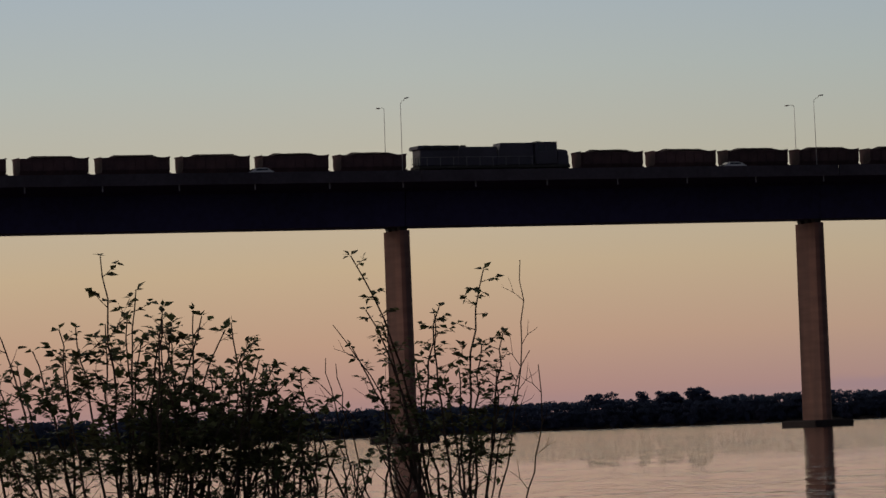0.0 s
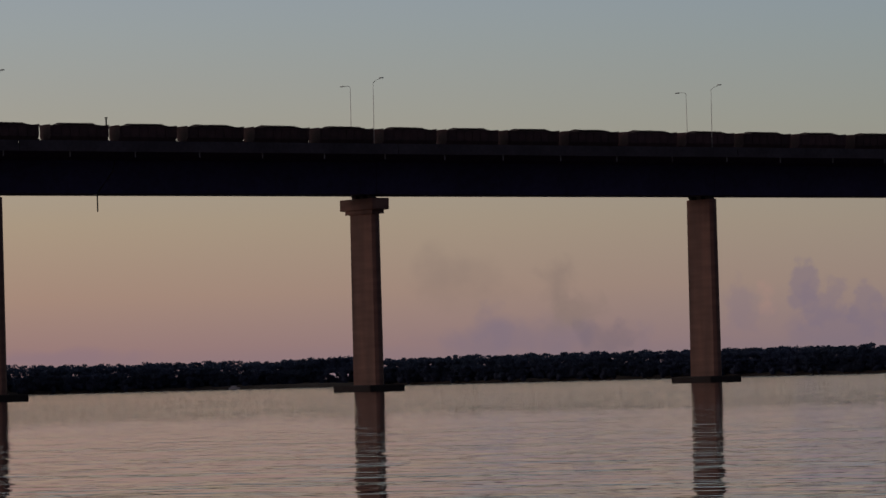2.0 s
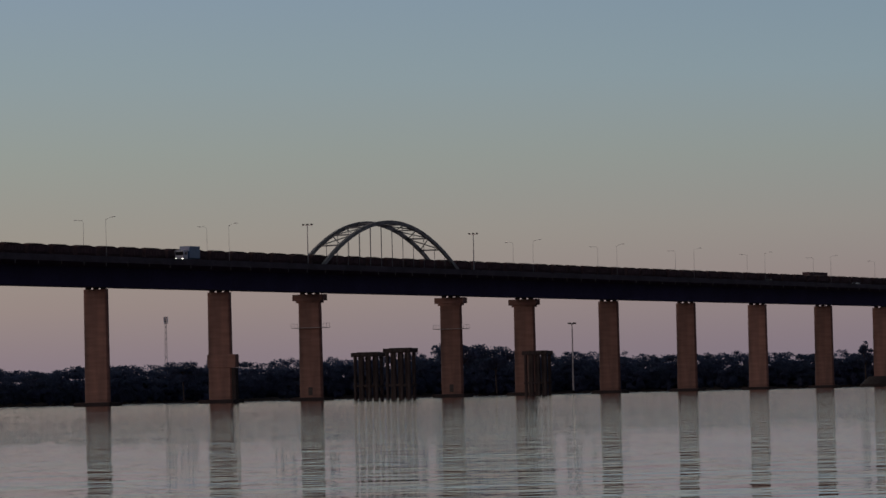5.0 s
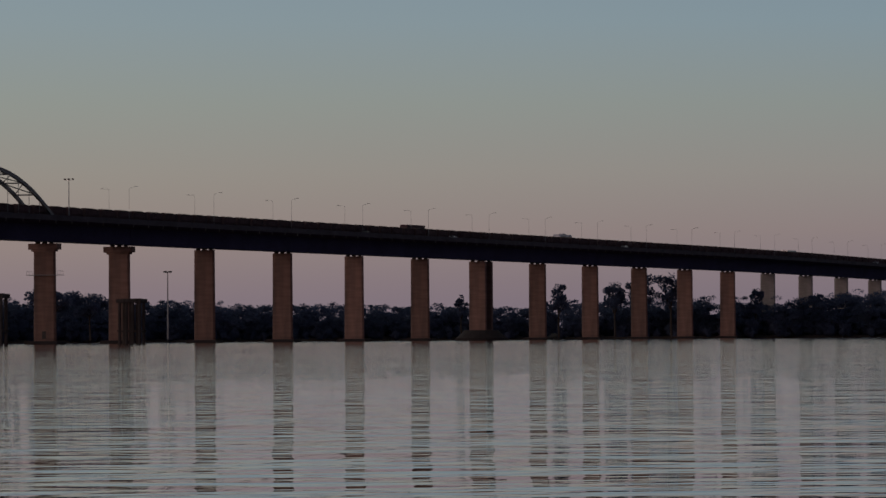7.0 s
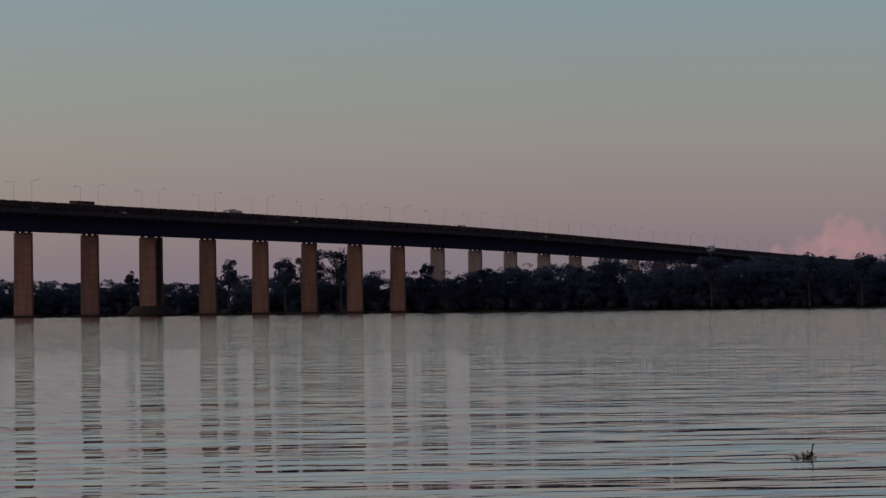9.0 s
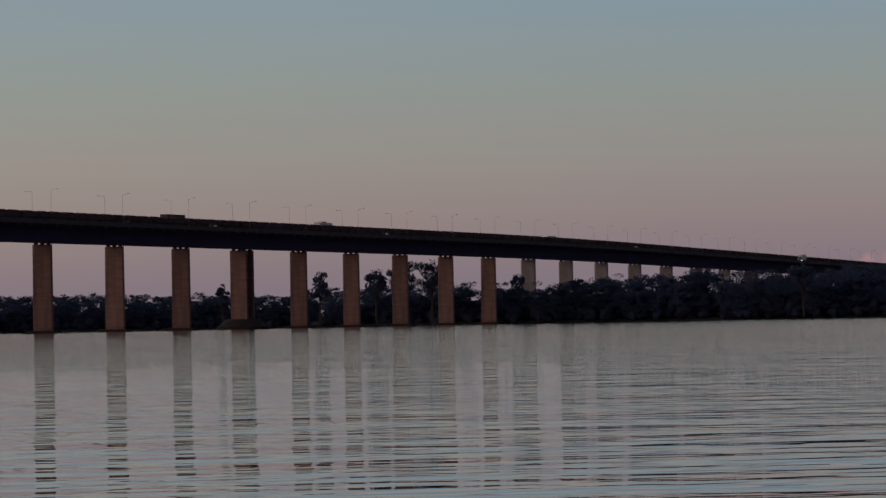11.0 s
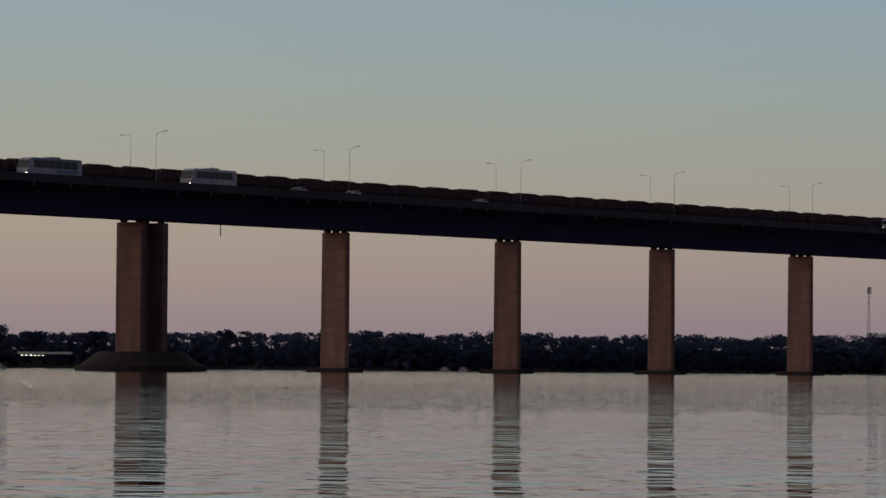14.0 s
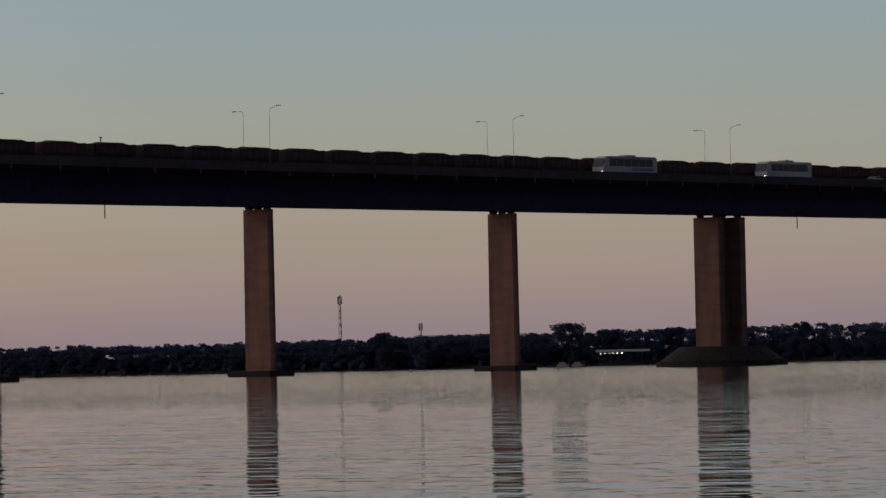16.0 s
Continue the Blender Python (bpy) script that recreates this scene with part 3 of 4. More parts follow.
# ---- the ore train ----
def wagon_body():
    bm = bmesh.new()
    L2, w = 4.12, 1.4
    # tub with sloping lower sides, end sills and top chord
    prism(bm, [(-1.0, 1.0), (1.0, 1.0), (w, 1.55), (w, 2.75), (w + 0.08, 2.75), (w + 0.08, 2.95), (-w - 0.08, 2.95), (-w - 0.08, 2.75), (-w, 2.75), (-w, 1.55)], -L2, L2)
    for i in range(7):
        x = -L2 + 0.35 + i * (2 * L2 - 0.7) / 6
        for s in (-1, 1):
            box(bm, x, s * (w + 0.05), 2.15, 0.14, 0.1, 1.2)
    for s in (-1, 1):
        box(bm, s * (L2 + 0.1), 0, 1.05, 0.3, 2.2, 0.3)
        box(bm, s * (L2 + 0.06), 0, 2.98, 0.1, 2.7, 0.14)
    return bm


def ore_heap(seed):
    bm = bmesh.new()
    r = random.Random(seed)
    nx, ny = 15, 5
    grid = []
    for i in range(nx):
        row = []
        for j in range(ny):
            u, v = i / (nx - 1), j / (ny - 1)
            edge = max(0.0, min(1.0, (min(u, 1 - u) - 0.07) * 7))
            z = 2.9 + 0.42 * (edge ** 1.2) * (1 - (2 * v - 1) ** 2 * 0.55) + r.uniform(-0.03, 0.03) * edge
            row.append(bm.verts.new((-3.95 + 7.9 * u, -1.38 + 2.76 * v, z)))
        grid.append(row)
    for a, b in zip(grid, grid[1:]):
        for k in range(ny - 1):
            bm.faces.new((a[k], a[k + 1], b[k + 1], b[k]))
    return bm


def bogie_mesh():
    bm = bmesh.new()
    for y in (-0.95, 0.95):
        box(bm, 0, y, 0.55, 2.2, 0.14, 0.3, bevel=0.04)
    for x in (-0.85, 0.85):
        for y in (-0.78, 0.78):
            m = bmesh.ops.create_cone(bm, cap_ends=True, segments=16, radius1=0.42, radius2=0.42, depth=0.13)["verts"]
            bmesh.ops.rotate(bm, verts=m, matrix=Matrix.Rotation(radians(90), 3, "X"))
            bmesh.ops.translate(bm, verts=m, vec=(x, y, 0.42))
        tube(bm, [Vector((x, -0.75, 0.42)), Vector((x, 0.75, 0.42))], 0.08)
    box(bm, 0, 0, 0.72, 0.5, 2.0, 0.5)
    return bm


BODY, BOGIE = mesh_of(wagon_body(), "tub", RUST), mesh_of(bogie_mesh(), "bogie", DARK)
HEAPS = [mesh_of(ore_heap(i), "ore_load", ORE) for i in range(6)]
PIVOT = mesh_of(box(bx(0, 0, 0.94, 0.7, 1.6, 0.12), 0, 0, 0.85, 0.4, 0.4, 0.3), "bolster", DARK)
COUPLER = mesh_of(box(bx(0, 0, 0.95, 0.9, 0.28, 0.28, bevel=0.04), 0.28, 0, 0.95, 0.2, 0.36, 0.34), "coupler", DARK)
RAILTOP = ROAD + 0.26
PITCH = 9.85


def wagon(x, i):
    w = thing("ore_wagon", pose(x, 0, RAILTOP - drop(x), 0, grade(x)), "rusty open ore wagon heaped with dark iron ore", "wagon", "wagons of the ore train")
    part("tub", BODY, RUST, w)
    part("ore_load", HEAPS[i % 6], ORE, w)
    if x < 260:
        for s in (-1, 1):
            part("bogie", BOGIE, DARK, w).location.x = s * 2.75
            part("bolster", PIVOT, DARK, w).location.x = s * 2.75
            part("coupler", COUPLER, DARK, w).location.x = s * 4.6
    else:
        for s in (-1, 1):
            part("bogie", BOGIE, DARK, w).location.x = s * 2.75


LOCO_X = -372.5
for i in range(20):
    wagon(LOCO_X - 15.6 - i * PITCH, i)
for i in range(246):
    wagon(LOCO_X + 15.4 + i * PITCH, i * 5 + 1)


def locomotive(x):
    l = thing("diesel_locomotive", pose(x, 0, RAILTOP), "dark grey six-axle diesel locomotive with a nose-end cab", "locomotive")
    part("frame", box(bx(0, 0, 1.35, 19.6, 2.9, 0.35, bevel=0.05), 0, 0, 0.85, 6.0, 2.4, 0.75, bevel=0.15), DARK, l, "dark underframe with a fuel tank")
    part("engine_hood", bx(-2.1, 0, 2.66, 5.2, 1.9, 2.28, bevel=0.1), LOCO, l)
    radiator = part("radiator_hood", box(bx(-7.1, 0, 2.68, 5.0, 2.5, 2.32, bevel=0.12), -7.25, 0, 3.7, 5.4, 2.9, 0.5, bevel=0.12), LOCO, l, "flared radiator section with side grilles")
    for s in (-1, 1):
        for i in range(4):
            part("grille", bx(-8.7 + i * 1.15, s * 1.452, 3.68, 0.95, 0.02, 0.32), DARK, radiator)
    cabinet = bx(2.75, 0, 2.86, 4.9, 2.3, 2.7, bevel=0.1)
    bmesh.ops.translate(cabinet, verts=[v for v in cabinet.verts if v.co.x < 1.5 and v.co.z > 3.5], vec=(0.55, 0, 0))
    part("equipment_cabinet", cabinet, LOCO, l)
    cab = part("cab", box(bx(6.75, 0, 2.85, 2.9, 2.9, 2.7, bevel=0.14), 6.7, 0, 4.22, 3.1, 2.7, 0.1, bevel=0.04), LOCO, l, "driver's cab with dark windows")
    for s in (-1, 1):
        for xx in (6.1, 7.3):
            part("side_window", bx(xx, s * 1.452, 3.55, 0.95, 0.02, 0.7), GLASS, cab)
        part("windscreen", bx(8.205, s * 0.65, 3.75, 0.02, 0.9, 0.5), GLASS, cab)
    nose = bx(9.0, 0, 2.4, 1.7, 2.4, 2.0, bevel=0.2)
    bmesh.ops.translate(nose, verts=[v for v in nose.verts if v.co.x > 9.6 and v.co.z > 3.1], vec=(-0.15, 0, -0.12))
    part("nose", nose, LOCO, l)
    part("headlamp_box", bx(8.3, 0, 4.1, 0.25, 0.7, 0.3, bevel=0.04), DARK, l)
    part("exhaust_stack", bx(-3.6, 0, 3.88, 0.65, 0.7, 0.3, bevel=0.05), DARK, l)
    part("horn", bx(6.4, 0.4, 4.36, 0.5, 0.4, 0.18), DARK, l)
    for xx in (-8.6, -6.9):
        part("roof_fan", frustum(bmesh.new(), 3.945, 0.7, 4.03, 0.66, 20, xx, 0), DARK, l)
    for s in (-1, 1):
        bm = bmesh.new()
        for i in range(9):
            tube(bm, [Vector((-8.8 + i * 1.7, s * 1.42, 1.5)), Vector((-8.8 + i * 1.7, s * 1.42, 2.55))], 0.025, 4)
        tube(bm, [Vector((-9.6, s * 1.47, 2.55)), Vector((5.2, s * 1.47, 2.55))], 0.025, 4)
        part("handrail", bm, GALV, l)
    for s in (-1, 1):
        bm = bmesh.new()
        for y in (-1.0, 1.0):
            box(bm, 0, y, 0.62, 4.6, 0.16, 0.4, bevel=0.05)
        for x3 in (-1.8, 0, 1.8):
            for y in (-0.78, 0.78):
                m = bmesh.ops.create_cone(bm, cap_ends=True, segments=18, radius1=0.52, radius2=0.52, depth=0.14)["verts"]
                bmesh.ops.rotate(bm, verts=m, matrix=Matrix.Rotation(radians(90), 3, "X"))
                bmesh.ops.translate(bm, verts=m, vec=(x3, y, 0.52))
        box(bm, 0, 0, 0.95, 1.2, 1.8, 0.5)
        part("bogie", bm, DARK, l).location.x = s * 6.2
        part("coupler", COUPLER, DARK, l).location.x = s * 9.95
        part("end_steps", box(bx(s * 9.6, 0, 1.0, 0.3, 2.6, 0.9), s * 9.7, 0, 1.9, 0.08, 2.4, 0.06), DARK, l)
        bm = bmesh.new()
        for y in (-1.2, -0.4, 0.4, 1.2):
            tube(bm, [Vector((s * 9.7, y, 1.5)), Vector((s * 9.7, y, 2.6))], 0.025, 4)
        tube(bm, [Vector((s * 9.7, -1.2, 2.6)), Vector((s * 9.7, 1.2, 2.6))], 0.025, 4)
        part("end_rail", bm, GALV, l)


locomotive(LOCO_X)

# ---- road vehicles ----
LAMP = bpy.data.materials.new("lit_headlamp")
LAMP.use_nodes = True
LAMP.node_tree.nodes["Principled BSDF"].inputs["Emission Color"].default_value = (1.0, 0.9, 0.75, 1)
LAMP.node_tree.nodes["Principled BSDF"].inputs["Emission Strength"].default_value = 9.0
ROADTOP = ROAD + 0.06


def wheel_mesh(r, w):
    bm = bmesh.new()
    m = bmesh.ops.create_cone(bm, cap_ends=True, segments=20, radius1=r, radius2=r, depth=w)["verts"]
    bmesh.ops.rotate(bm, verts=m, matrix=Matrix.Rotation(radians(90), 3, "X"))
    bmesh.ops.bevel(bm, geom=[e for e in bm.edges if len(e.link_faces) == 2 and e.calc_face_angle() > 1], offset=w * 0.15, segments=1, affect="EDGES")
    return mesh_of(bm, "wheel", RUBBER)


BUS_WHEEL, CAR_WHEEL = wheel_mesh(0.5, 0.3), wheel_mesh(0.31, 0.2)
RIM = mesh_of(frustum(bmesh.new(), -0.17, 0.28, 0.17, 0.28, 16), "rim", GALV)


def wheels(owner, mesh, xs, y, r):
    for x in xs:
        for s in (-1, 1):
            w = part("wheel", mesh, RUBBER, owner)
            w.location = (x, s * y, r)
            q = part("rim", RIM, GALV, w)
            q.rotation_euler = (radians(90), 0, 0)
            q.scale = (r / 0.5, r / 0.5, 1.0)


def coach(x, y, heading, length, paint, label, tall=1.0):
    c = thing("coach", pose(x, y, ROADTOP - drop(x), 0, 0, heading), label, "bus", "coaches on the bridge")
    c.scale.z = tall
    h = length / 2
    bm = bmesh.new()
    prof = [(-h, 0.35), (h - 0.1, 0.35), (h, 0.8), (h - 0.12, 1.7), (h - 0.55, 3.2), (h - 1.2, 3.45), (-h + 0.3, 3.45), (-h, 3.2)]
    a = [bm.verts.new((px, -1.25, pz)) for px, pz in prof]
    b = [bm.verts.new((px, 1.25, pz)) for px, pz in prof]
    n = len(prof)
    for i in range(n):
        bm.faces.new((a[i], a[(i + 1) % n], b[(i + 1) % n], b[i]))
    bm.faces.new(a)
    bm.faces.new(b[::-1])
    bmesh.ops.bevel(bm, geom=list(bm.edges), offset=0.09, segments=2, affect="EDGES")
    body = part("body", bm, WHITE, c)
    for s in (-1, 1):
        for i in range(6):
            wx = -h + 1.3 + i * (length - 2.6) / 6 + 0.4
            part("side_window", bx(wx + 0.35, s * 1.252, 2.42, (length - 2.6) / 6 - 0.08, 0.02, 1.2), GLASS, body)
        part("colour_band", bx(-0.2, s * 1.254, 3.18, length - 1.6, 0.015, 0.2), paint, body)
        part("swoosh_panel", bx(-h * 0.45, s * 1.254, 1.35, length * 0.4, 0.015, 0.5), paint, body)
        part("mirror", bx(h + 0.12, s * 1.42, 2.5, 0.12, 0.25, 0.5, bevel=0.03), DARK, body)
        lamp = part("headlamp", bx(h - 0.03, s * 0.9, 0.85, 0.08, 0.4, 0.2), LAMP, body)
    ws = bx(h - 0.25, 0, 2.4, 0.04, 2.2, 1.35)
    bmesh.ops.rotate(ws, verts=ws.verts, cent=(h - 0.25, 0, 2.4), matrix=Matrix.Rotation(radians(-15), 3, "Y"))
    part("windscreen", ws, GLASS, body)
    part("roof_unit", bx(-0.6, 0, 3.58, 2.6, 1.7, 0.3, bevel=0.1), WHITE, body)
    wheels(c, BUS_WHEEL, (h - 2.6, -h + 3.4, -h + 2.1), 1.12, 0.5)


coach(-31.0, -5.6, 180, 13.6, BLUE, "white and blue touring coach with dark windows on the road")
coach(10.8, -5.6, 180, 12.6, SILVER, "plain white touring coach with dark windows on the road")
coach(813.0, 5.6, 0, 13.5, SILVER, "pale high touring coach on the far carriageway", 1.36)


def lorry(x, y, heading, length, paint, label, tall=1.0):
    c = thing("box_lorry", pose(x, y, ROADTOP - drop(x), 0, 0, heading), label, "truck", "lorries on the bridge")
    c.scale.z = tall
    h = length / 2
    part("cargo_box", box(bx(-1.2, 0, 2.45, length - 2.6, 2.5, 2.7, bevel=0.06), -1.2, 0, 1.0, length - 2.8, 1.0, 0.22), paint, c)
    cab = part("cab", box(bx(h - 1.1, 0, 1.75, 1.9, 2.3, 2.2, bevel=0.16), h - 1.2, 0, 0.65, 2.0, 2.1, 0.4), WHITE, c)
    part("windscreen", bx(h - 0.142, 0, 2.15, 0.02, 2.0, 0.8), GLASS, cab)
    for s in (-1, 1):
        part("door_window", bx(h - 1.0, s * 1.152, 2.15, 0.9, 0.02, 0.65), GLASS, cab)
        part("headlamp", bx(h - 0.13, s * 0.85, 0.95, 0.06, 0.3, 0.2), LAMP, cab)
    part("chassis", bx(-0.6, 0, 0.72, length - 1.6, 0.9, 0.3), DARK, c)
    wheels(c, BUS_WHEEL, (h - 1.4, -h + 2.6, -h + 1.3), 1.0, 0.5)


lorry(250.5, -5.6, 180, 7.4, BLUE, "small lorry with a blue and white box body")
lorry(670.0, 5.6, 0, 18.0, RUST, "long dark lorry with a high closed trailer", 1.26)
lorry(1097.0, 5.6, 0, 16.0, SILVER, "long pale lorry on the far carriageway", 1.15)
lorry(1518.0, -5.6, 180, 9.0, WHITE, "white box lorry on the road")


def car(x, y, heading, paint, label):
    c = thing("car", pose(x, y, ROADTOP - drop(x), 0, 0, heading), label, "car", "cars on the bridge")
    bm = bmesh.new()
    prof = [(-2.0, 0.3), (2.05, 0.3), (2.1, 0.65), (1.9, 0.8), (0.95, 0.95), (0.25, 1.42), (-1.1, 1.46), (-1.9, 1.0), (-2.05, 0.9)]
    a = [bm.verts.new((px, -0.85 + (0.14 if pz > 1.1 else 0), pz)) for px, pz in prof]
    b = [bm.verts.new((px, 0.85 - (0.14 if pz > 1.1 else 0), pz)) for px, pz in prof]
    n = len(prof)
    for i in range(n):
        bm.faces.new((a[i], a[(i + 1) % n], b[(i + 1) % n], b[i]))
    bm.faces.new(a)
    bm.faces.new(b[::-1])
    bmesh.ops.bevel(bm, geom=list(bm.edges), offset=0.05, segments=2, affect="EDGES")
    body = part("body", bm, paint, c)
    for s in (-1, 1):
        part("side_window", box(bmesh.new(), -0.5, s * 0.775, 1.18, 1.7, 0.06, 0.34, taper=0.8), GLASS, body)
        part("headlamp", bx(2.06, s * 0.62, 0.66, 0.08, 0.3, 0.13), LAMP, body)
    ws = bx(0.62, 0, 1.19, 0.03, 1.25, 0.62)
    bmesh.ops.rotate(ws, verts=ws.verts, cent=(0.62, 0, 1.19), matrix=Matrix.Rotation(radians(-57), 3, "Y"))
    part("windscreen", ws, GLASS, body)
    wheels(c, CAR_WHEEL, (1.3, -1.3), 0.78, 0.31)


for cx, head, paint, word in ((-404.5, 180, SILVER, "silver"), (-343.5, 180, SILVER, "silver"), (36.0, 180, WHITE, "white"), (52.0, 180, SILVER, "silver"),
                              (92.0, 180, WHITE, "white"), (600.0, 180, DARK, "dark"), (674.0, 180, WHITE, "white"), (846.0, 180, SILVER, "silver"), (1190.0, 180, WHITE, "white")):
    car(cx, -5.6, head, paint, f"small {word} hatchback car driving on the bridge road")


# ---- fender dolphins in front of the navigation piers ----
def dolphin(x, y, ny, top, label):
    """Two rows of stout piles, one row on the river side, tied by walers under a cap slab."""
    d = thing("fender_dolphin", pose(x, y, -3.5), label, "fender", "fenders by the navigation span")
    dx, dy = 2.6, 1.85
    w, l = dx, (ny - 1) * dy
    part("cap_slab", box(bx(0, 0, top + 3.5 - 0.5, w + 1.5, l + 1.5, 1.0, bevel=0.08), 0.2, 0, top + 3.55, w * 0.8, l * 0.9, 0.12), TIMBER, d, "thick weathered concrete cap slab")
    post = mesh_of(tube(bmesh.new(), [Vector((0, 0, 0)), Vector((0, 0, top + 3.5 - 1.0))], 0.44, 8), "fender_post", TIMBER)
    for i in range(2):
        for j in range(ny):
            part("fender_post", post, TIMBER, d).location = (-w / 2 + i * dx, -l / 2 + j * dy, 0)
    for s in (-1, 1):
        part("waler", bx(s * w / 2, 0, 6.7, 0.5, l + 1.2, 0.55, bevel=0.05), TIMBER, d)
    for s in (-1, 1):
        part("cross_tie", bx(0, s * l / 2, 6.703, w - 0.51, 0.45, 0.5), TIMBER, d)


dolphin(311.0, -27.6, 4, 11.7, "fender dolphin of concrete piles under a thick cap slab")
dolphin(318.0, -15.7, 4, 11.0, "lower fender dolphin of concrete piles beside the pier")
dolphin(428.0, -9.0, 4, 11.4, "small fender dolphin of concrete piles under a cap slab")


# ---- woods on the far bank ----
def leaf_cloud(rs, centres, radii, counts, size):
    """Many small tilted leaf clumps scattered through round lobes: vertices and faces."""
    vs, fs = [], []
    for c, r, n in zip(centres, radii, counts):
        d = rs.normal(size=(n, 3))
        d /= np.linalg.norm(d, axis=1)[:, None]
        p = c + d * r * (rs.uniform(0.15, 1.0, (n, 1)) ** 0.45)
        s = size * max(1.0, float(np.mean(r)) / 2.0) * rs.uniform(0.5, 1.3, (n, 1))
        u = rs.normal(size=(n, 3))
        u /= np.linalg.norm(u, axis=1)[:, None]
        w = np.cross(u, rs.normal(size=(n, 3)))
        w /= np.linalg.norm(w, axis=1)[:, None]
        base = sum(len(a) for a in vs)
        quad = np.stack([p - u * s, p - w * s * 0.6, p + u * s, p + w * s * 0.6], 1).reshape(-1, 3)
        vs.append(quad)
        fs.append(base + np.arange(4 * n).reshape(n, 4))
    return np.concatenate(vs), np.concatenate(fs)


SPHERE = bmesh.new()
bmesh.ops.create_icosphere(SPHERE, subdivisions=2, radius=1.0)
SPHERE_V = np.array([tuple(v.co) for v in SPHERE.verts])
SPHERE_F = np.array([[v.index for v in f.verts] for f in SPHERE.faces])
SPHERE.free()


def lump_cloud(rs, centres, radii):
    """The closed inner masses of leaf under the loose outer clumps: knobbly lumps."""
    vs, fs = [], []
    k = len(SPHERE_V)
    for i, (c, r) in enumerate(zip(centres, radii)):
        vs.append(c + SPHERE_V * r * rs.uniform(0.4, 1.15, (k, 1)))
        fs.append(SPHERE_F + i * k)
    return np.concatenate(vs), np.concatenate(fs)


def leaf_mass(name, rs, centres, radii, counts, size, inner, inner_r):
    v, f = leaf_cloud(rs, np.array(centres), radii, counts, size)
    v2, f2 = lump_cloud(rs, np.array(inner), inner_r)
    f = np.concatenate([f[:, [0, 1, 2]], f[:, [0, 2, 3]], f2 + len(v)])
    v = np.concatenate([v, v2])
    v[:, 2] = np.maximum(v[:, 2], 0.05)
    return fast_mesh(name, v, f, HAZED_WOODS)


def fast_mesh(name, v, f, mat):
    me = bpy.data.meshes.new(name)
    me.vertices.add(len(v))
    me.vertices.foreach_set("co", np.asarray(v, np.float32).ravel())
    me.loops.add(f.size)
    me.loops.foreach_set("vertex_index", f.astype(np.int32).ravel())
    me.polygons.add(len(f))
    me.polygons.foreach_set("loop_start", np.arange(0, f.size, f.shape[1], dtype=np.int32))
    me.update(calc_edges=True)
    me.materials.append(mat)
    return me


def bank_height(s):
    """Height of the woods along the far shore, by azimuth from the near bank."""
    pts = [(-20, 8.5), (23, 8.8), (30, 8.6), (36, 8.2), (44, 8.0), (49, 9.0), (55, 10.5), (60, 11.5), (64, 14.8), (67, 13.5), (69, 12.2), (72, 14), (75, 17), (78, 19), (82, 20), (120, 18)]
    return float(np.interp(s, [p[0] for p in pts], [p[1] for p in pts]))


def woods(name, rows, step, seed, label, east=87):
    rs = np.random.RandomState(seed)
    total = sum(math.dist(a, b) for a, b in zip(FAR_SHORE, FAR_SHORE[1:]))
    centres, radii, counts, core, core_r = [], [], [], [], []
    for off, k in rows:
        for i in range(int(total / step)):
            p, d = polyline_point(FAR_SHORE, (i + rs.uniform(0, 1)) * step / total)
            out = Vector((-d.y, d.x))
            q = p + out * (off + rs.uniform(-3, 3))
            az = math.degrees(math.atan2(q.x + 570, q.y + 465))
            if az < 13 or az > east:
                continue
            h = bank_height(az) * k * (rs.uniform(0.92, 1.02) if az < 53 else rs.uniform(0.82, 1.06))
            if abs(q.y) < 12 and q.x > 960:
                h = min(h, 13.0)
            for j in range(11):
                r = h * (rs.uniform(0.06, 0.11) if j < 6 else rs.uniform(0.13, 0.2))
                z = h * rs.uniform(0.84, 0.97) - r * 0.5 if j < 6 else h * rs.uniform(0.12, 0.8)
                w = 0.42 if j < 6 else 0.4
                centres.append((q.x + rs.uniform(-w, w) * h, q.y + rs.uniform(-w, w) * h, z + 0.6))
                radii.append(np.array([r * 1.5, r * 1.5, r * 0.75]))
                counts.append(54 if j < 6 else 115)
                if 4 < j < 9:
                    core.append(centres[-1])
                    core_r.append(radii[-1] * 0.6)
            core.append((q.x, q.y, h * 0.36))
            core_r.append(np.array([h * 0.34, h * 0.34, h * 0.36]))
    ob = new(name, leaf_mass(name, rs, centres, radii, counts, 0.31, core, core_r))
    return tagged(ob, label, "woods", kind="stuff")


woods("riverside_woods", [(1.5, 0.4), (5, 0.65), (11, 0.9), (20, 1.0)], 6.0, 3, "dense dark woods along the far river bank, coloured blue with haze")
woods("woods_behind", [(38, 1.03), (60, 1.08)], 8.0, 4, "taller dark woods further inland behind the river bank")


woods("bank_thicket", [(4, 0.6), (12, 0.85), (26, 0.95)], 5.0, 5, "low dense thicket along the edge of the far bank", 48)


